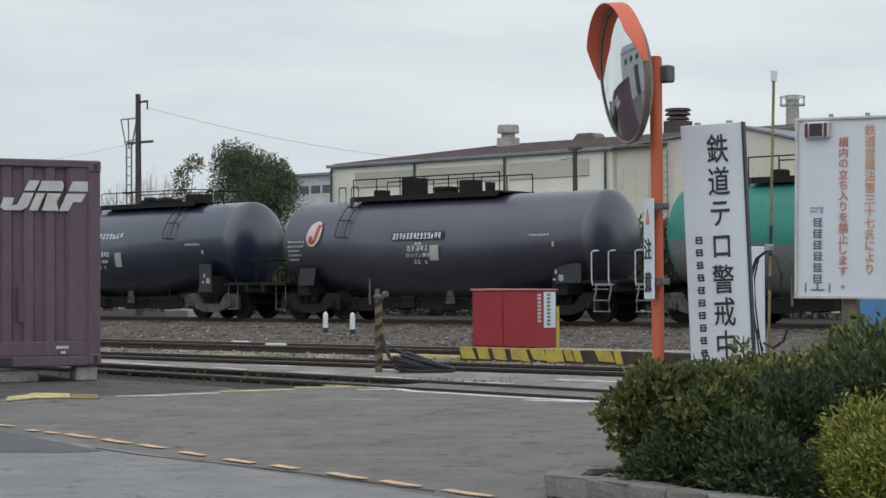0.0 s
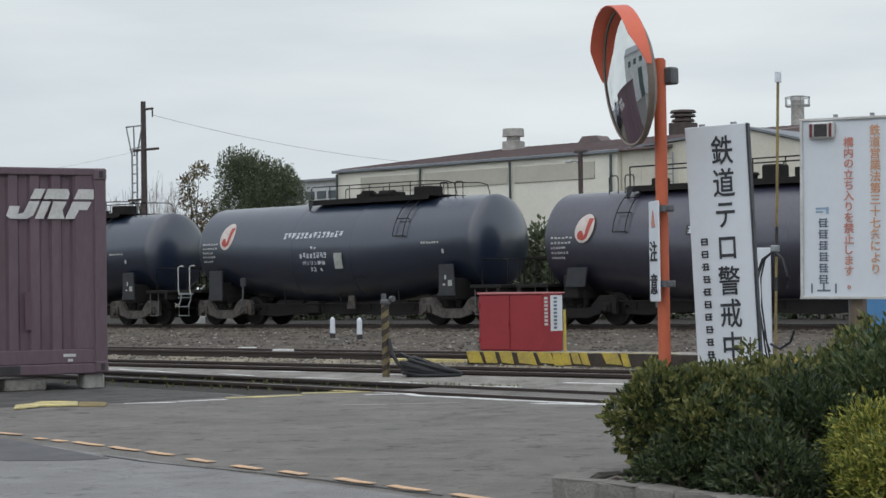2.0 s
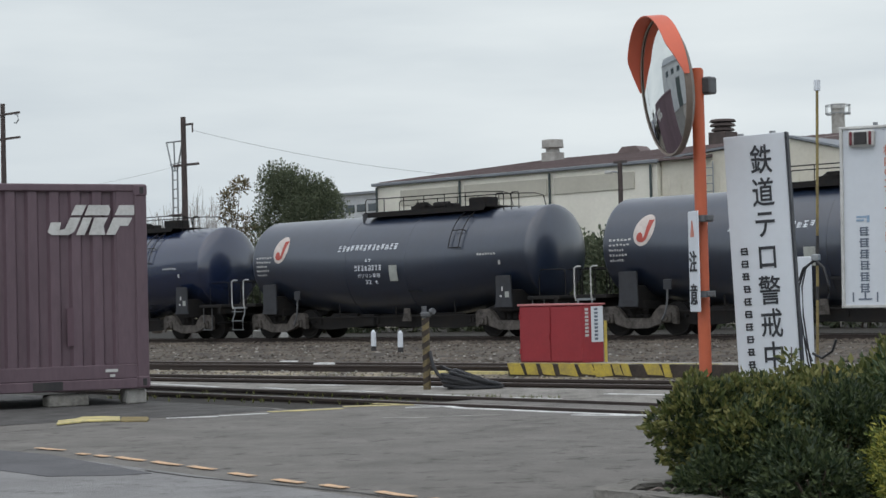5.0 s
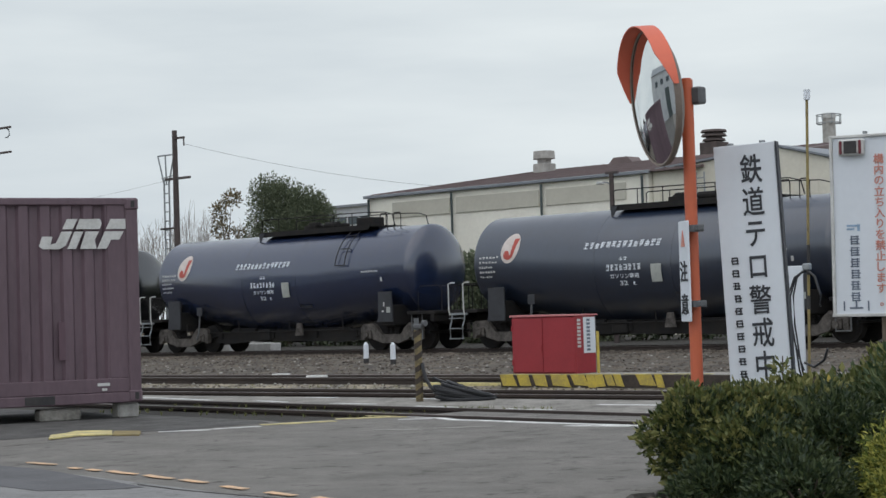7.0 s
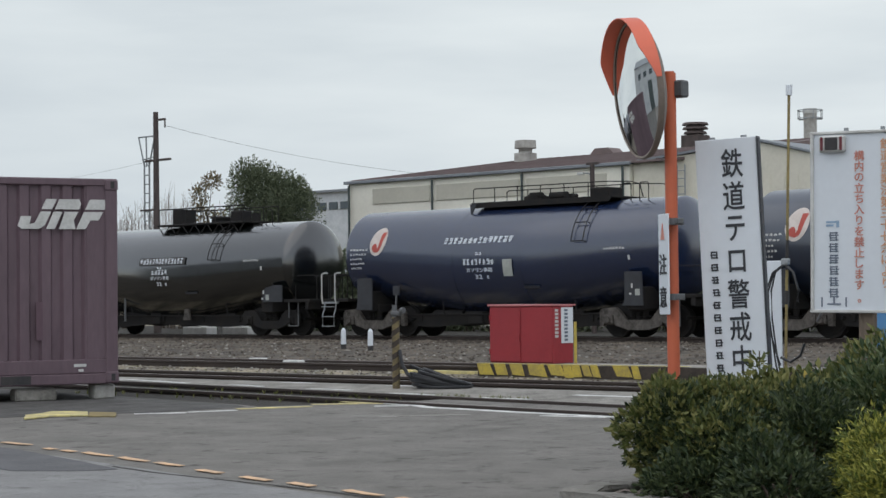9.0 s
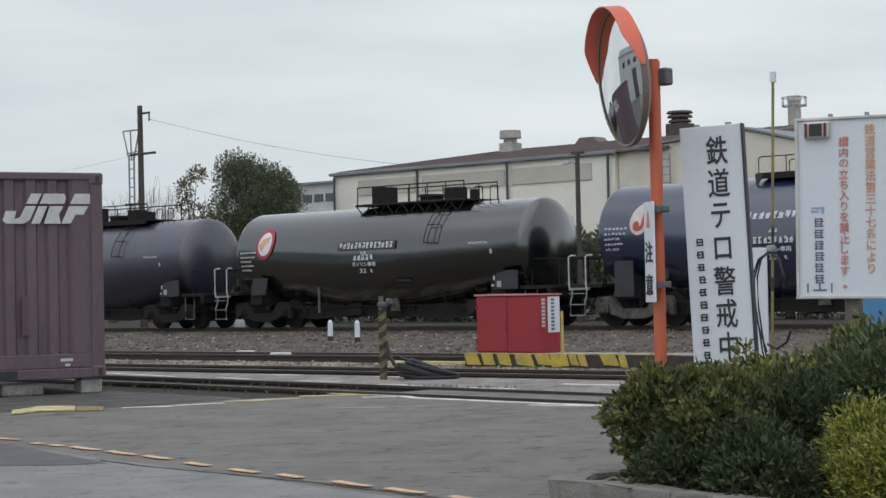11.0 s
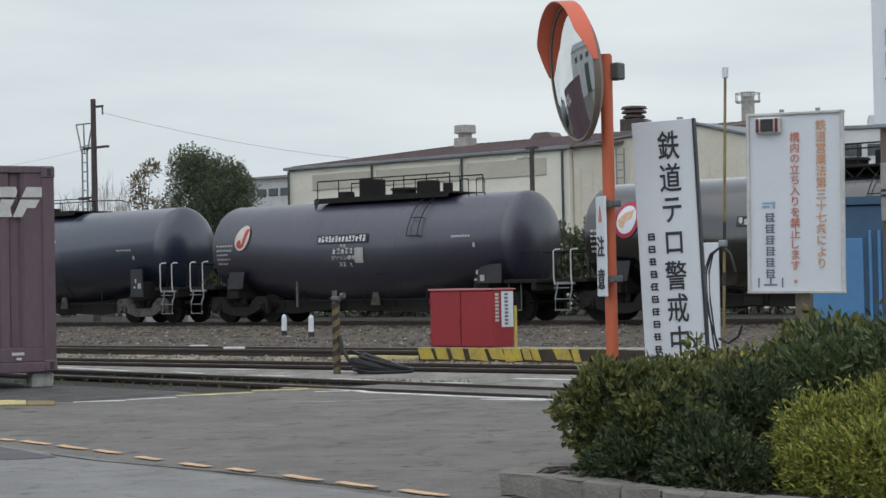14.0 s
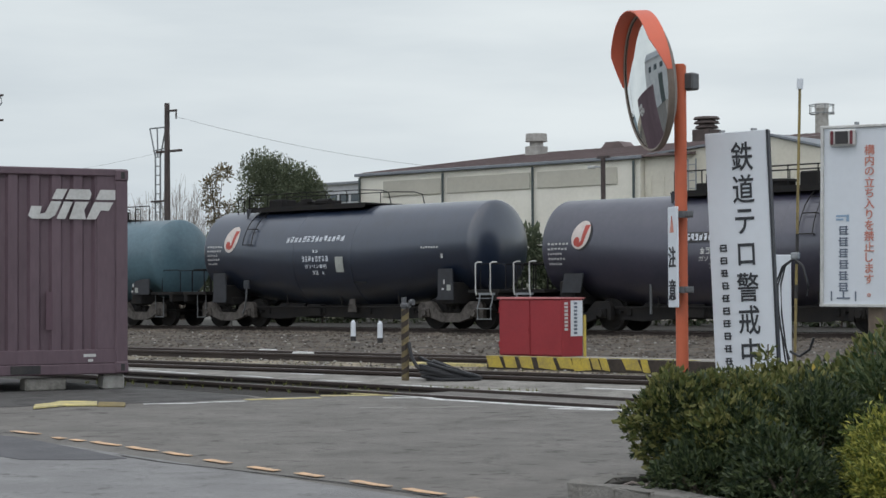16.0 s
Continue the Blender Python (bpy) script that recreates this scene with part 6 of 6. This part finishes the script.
def tall_board():
    s = thing("tall_signboard", pose(-6.34, 12.9, 2.28, 0, 0, 25), "large white signboard with blue blocks on brown posts", "sign")
    b = part("board", box(B(), (.45, .03, .6), (.95, .05, 1.2), .006), WHITE, s)
    for z in (.68, .5):
        part("blue_block", box(B(), (.22, 0, z), (.3, .008, .12)), INK_BLUE, b, "pale blue block")
    bm = B()
    for k in range(4):
        box(bm, (.1 + k * .11, 0, .36), (.07, .008, .012))
        box(bm, (.1 + k * .11, 0, .31), (.012, .0085, .1))
    part("writing_bars", bm, INK_GREY, b, "dark writing")
    part("frame_bar", box(B(), (.45, .02, 0), (.97, .07, .03), .004), STEEL, b)
    for x, m, r in ((.06, WOOD, .045), (.17, YELLOW, .03)):
        bm = B()
        rod(bm, (x, .1, .9), (x, .1, -2.28), r, 12)
        part("post", bm, m, s, smooth=40)
    bm = B()
    rod(bm, (.11, .09, -.28), (.11, .09, -.72), .1, 16)
    part("post_sleeve", bm, CONCRETE_PALE, s, "pale sleeve round the posts", smooth=40)
    for z in (-.5, -.54):
        bm = B()
        rod(bm, (.11, .09, z), (.11, .09, z + .02), .104, 16)
        part("strap", bm, BLACK, s, smooth=40)


tall_board()


# ---- planting bed with kerb stones ----
def planter():
    k = thing("planting_bed", pose(0, 0, 0), "planting bed edged with rough grey kerb stones", "planting bed", kind="structure")
    part("soil", box(B(), (-2.9, 9.3, .05), (5.9, 3.2, .1), .01), EARTH, k)
    rng = random.Random(5)

    def stone(x, y, w, d, rz):
        bm = box(B(), (0, 0, .065), (w, d, .13), .012)
        for v in bm.verts:
            v.co += Vector((rng.uniform(-.014, .014), rng.uniform(-.014, .014), rng.uniform(-.014, .010)))
        part("kerb_stone", bm, STONE, k, at=pose(x, y, 0, 0, 0, rz))

    for i in range(11):
        w = .26
        stone(-5.78 + i * .27, 7.76 - i * .052, w, .17, -11)
    stone(-5.98, 7.9, .2, .24, 20)
    for i in range(7):
        stone(-6.03 - i * .0, 8.14 + i * .27, .17, .26, 2)


planter()


def bush(label, blobs, n, size, seed, material, extra=None, long=1.9):
    b = thing("bush", pose(0, 0, .09), label, "bush")
    rng = random.Random(seed)
    for c, r in blobs:
        bm = B()
        for _ in range(5):
            tip = Vector((c[0] + rng.gauss(0, r[0] * .4), c[1] + rng.gauss(0, r[1] * .4), c[2] + rng.uniform(0, r[2] * .6)))
            rod(bm, (c[0] + rng.gauss(0, .04), c[1] + rng.gauss(0, .04), 0), tip, .012, 5, .005)
        part("stem_cluster", bm, BARK, b)
    foliage("foliage", b, material, leaf_cloud(blobs, n, size, seed, .5, .35, long))
    if extra:
        foliage("shoot_foliage", b, extra[0], leaf_cloud([(c, tuple(x * 1.02 for x in r)) for c, r in extra[2]], extra[1], size * 1.05, seed + 1, .9, .5), "lighter young shoots")
    return b


DARK_BLOBS = [((-5.62, 8.25, .34), (.29, .28, .26)), ((-5.48, 8.55, .31), (.35, .34, .26)), ((-5.4, 8.95, .29), (.38, .4, .28)), ((-5.25, 9.4, .33), (.42, .42, .31)),
              ((-5.1, 9.9, .42), (.45, .45, .4)), ((-5.3, 8.2, .2), (.36, .3, .26)), ((-5.0, 8.55, .24), (.45, .4, .34)), ((-4.8, 9.2, .36), (.5, .5, .4)), ((-4.6, 10.0, .45), (.6, .6, .42)), ((-4.2, 9.4, .4), (.6, .6, .4)),
              ((-5.2, 8.02, .12), (.34, .22, .2)), ((-4.92, 7.98, .14), (.27, .24, .24)), ((-4.72, 7.8, .1), (.3, .2, .2)), ((-5.28, 7.86, .08), (.3, .16, .16))]
FRONT = [b for b in DARK_BLOBS if b[0][1] < 9.1]
BEHIND = [b for b in DARK_BLOBS if b[0][1] > 9.1] + [((-3.6, 9.6, .5), (.6, .5, .4))]
bush("dense dark green broad-leaved bush beside the kerb", FRONT, 42000, .040, 51, LEAF_DARK, (LEAF_OLIVE, 14000, FRONT[:4]), 2.3)
bush("loose mid-green broad-leaved bush before the signs", BEHIND, 22000, .055, 57, LEAF_MID, (LEAF_OLIVE, 3000, BEHIND[:2]), 2.6)
bush("clipped golden-green small-leaved bush", [((-4.33, 8.2, .22), (.28, .30, .25)), ((-4.0, 8.45, .26), (.40, .4, .28)), ((-4.2, 8.0, .10), (.27, .26, .2)), ((-3.62, 8.75, .42), (.5, .45, .34)), ((-3.98, 8.62, .36), (.34, .34, .26)), ((-3.9, 8.0, .14), (.4, .3, .26))], 38000, .034, 52, LEAF_GOLD, None, 2.7)


def sprout():
    b = thing("sapling", pose(-5.53, 8.93, .6), "yellow-green young sprout standing above the bush", "plant")
    bm = B()
    rod(bm, (0, 0, -.5), (.01, 0, .24), .008, 6, .004)
    part("stem", bm, BARK, b)
    foliage("leaves", b, LEAF_OLIVE, leaf_cloud([((0, 0, .12), (.06, .06, .11))], 120, .05, 61, .4, -.2, 2.4))


sprout()


def litter():
    """Dry twigs fallen on the open corner of the bed."""
    rng = random.Random(15)
    for k in range(9):
        x, y, a = rng.uniform(-5.93, -5.6), rng.uniform(7.85, 8.15), rng.uniform(-.5, .9)
        d = Vector((math.cos(a), math.sin(a), 0)) * rng.uniform(.12, .24)
        bm = B()
        pipe(bm, [(0, 0, 0), tuple(d * .5 + Vector((0, 0, .03))), tuple(d + Vector((0, 0, .012)))], .007, 5)
        solid("twig", bm, TWIG, "dry brown twig lying on the soil", "twig", m=pose(x, y, .105), group="fallen twigs")


litter()


# ---- yard buildings that close the place to the west, seen in the mirror ----
def west_sheds():
    s = thing("warehouse", pose(-62, 4, 0), "grey sheet-clad warehouse across the yard", "building")
    part("wall", box(B(), (0, 6, 3.5), (14, 20, 7)), CURTAIN, s)
    part("roof", prism(B(), [(-7.2, 7), (7.2, 7), (0, 8.6)], -4.2, 16.2, "y"), ROOF_GREY, s)
    part("shutter", box(B(), (7.03, 6, 2.2), (.06, 2.5, 4.4), .01), TRIM, s, "dark roller door")
    part("shutter", box(B(), (7.03, 0, 2.2), (.06, 4, 4.4), .01), POLE_DARK, s, "brown roller door")
    for k in range(5):
        part("window", box(B(), (7.03, -2 + k * 3.6, 5.6), (.06, 1.8, .8), .01), GLASS_DARK, s)
    o = thing("workshop", pose(-48, -16, 0), "white-walled low workshop across the yard", "building")
    part("wall", box(B(), (0, 0, 2.4), (8, 14, 4.8)), WALL_WHITE, o)
    part("roof", box(B(), (0, 0, 4.9), (8.4, 14.4, .2), .03), ROOF_GREY, o)
    for k in range(4):
        part("window", box(B(), (4.03, -5 + k * 3.2, 2.6), (.06, 1.6, 1.2), .01), GLASS_DARK, o)


west_sheds()


# ---- motion ----
def motions():
    times = [k * .5 for k in range(33)]
    turns = [k * .1 for k in range(161)]
    for i, (car, sets) in enumerate(WAGONS):
        x0 = -74.254 - WAGON_STEP * (i - 4)
        walk(car, [(t, pose(x0 + run(t), 39.0, .17)) for t in times])
        for w, ax in sets:
            walk(w, [(t, pose(ax, 0, .43, 0, math.degrees(run(t) / .43), 0)) for t in turns])


motions()
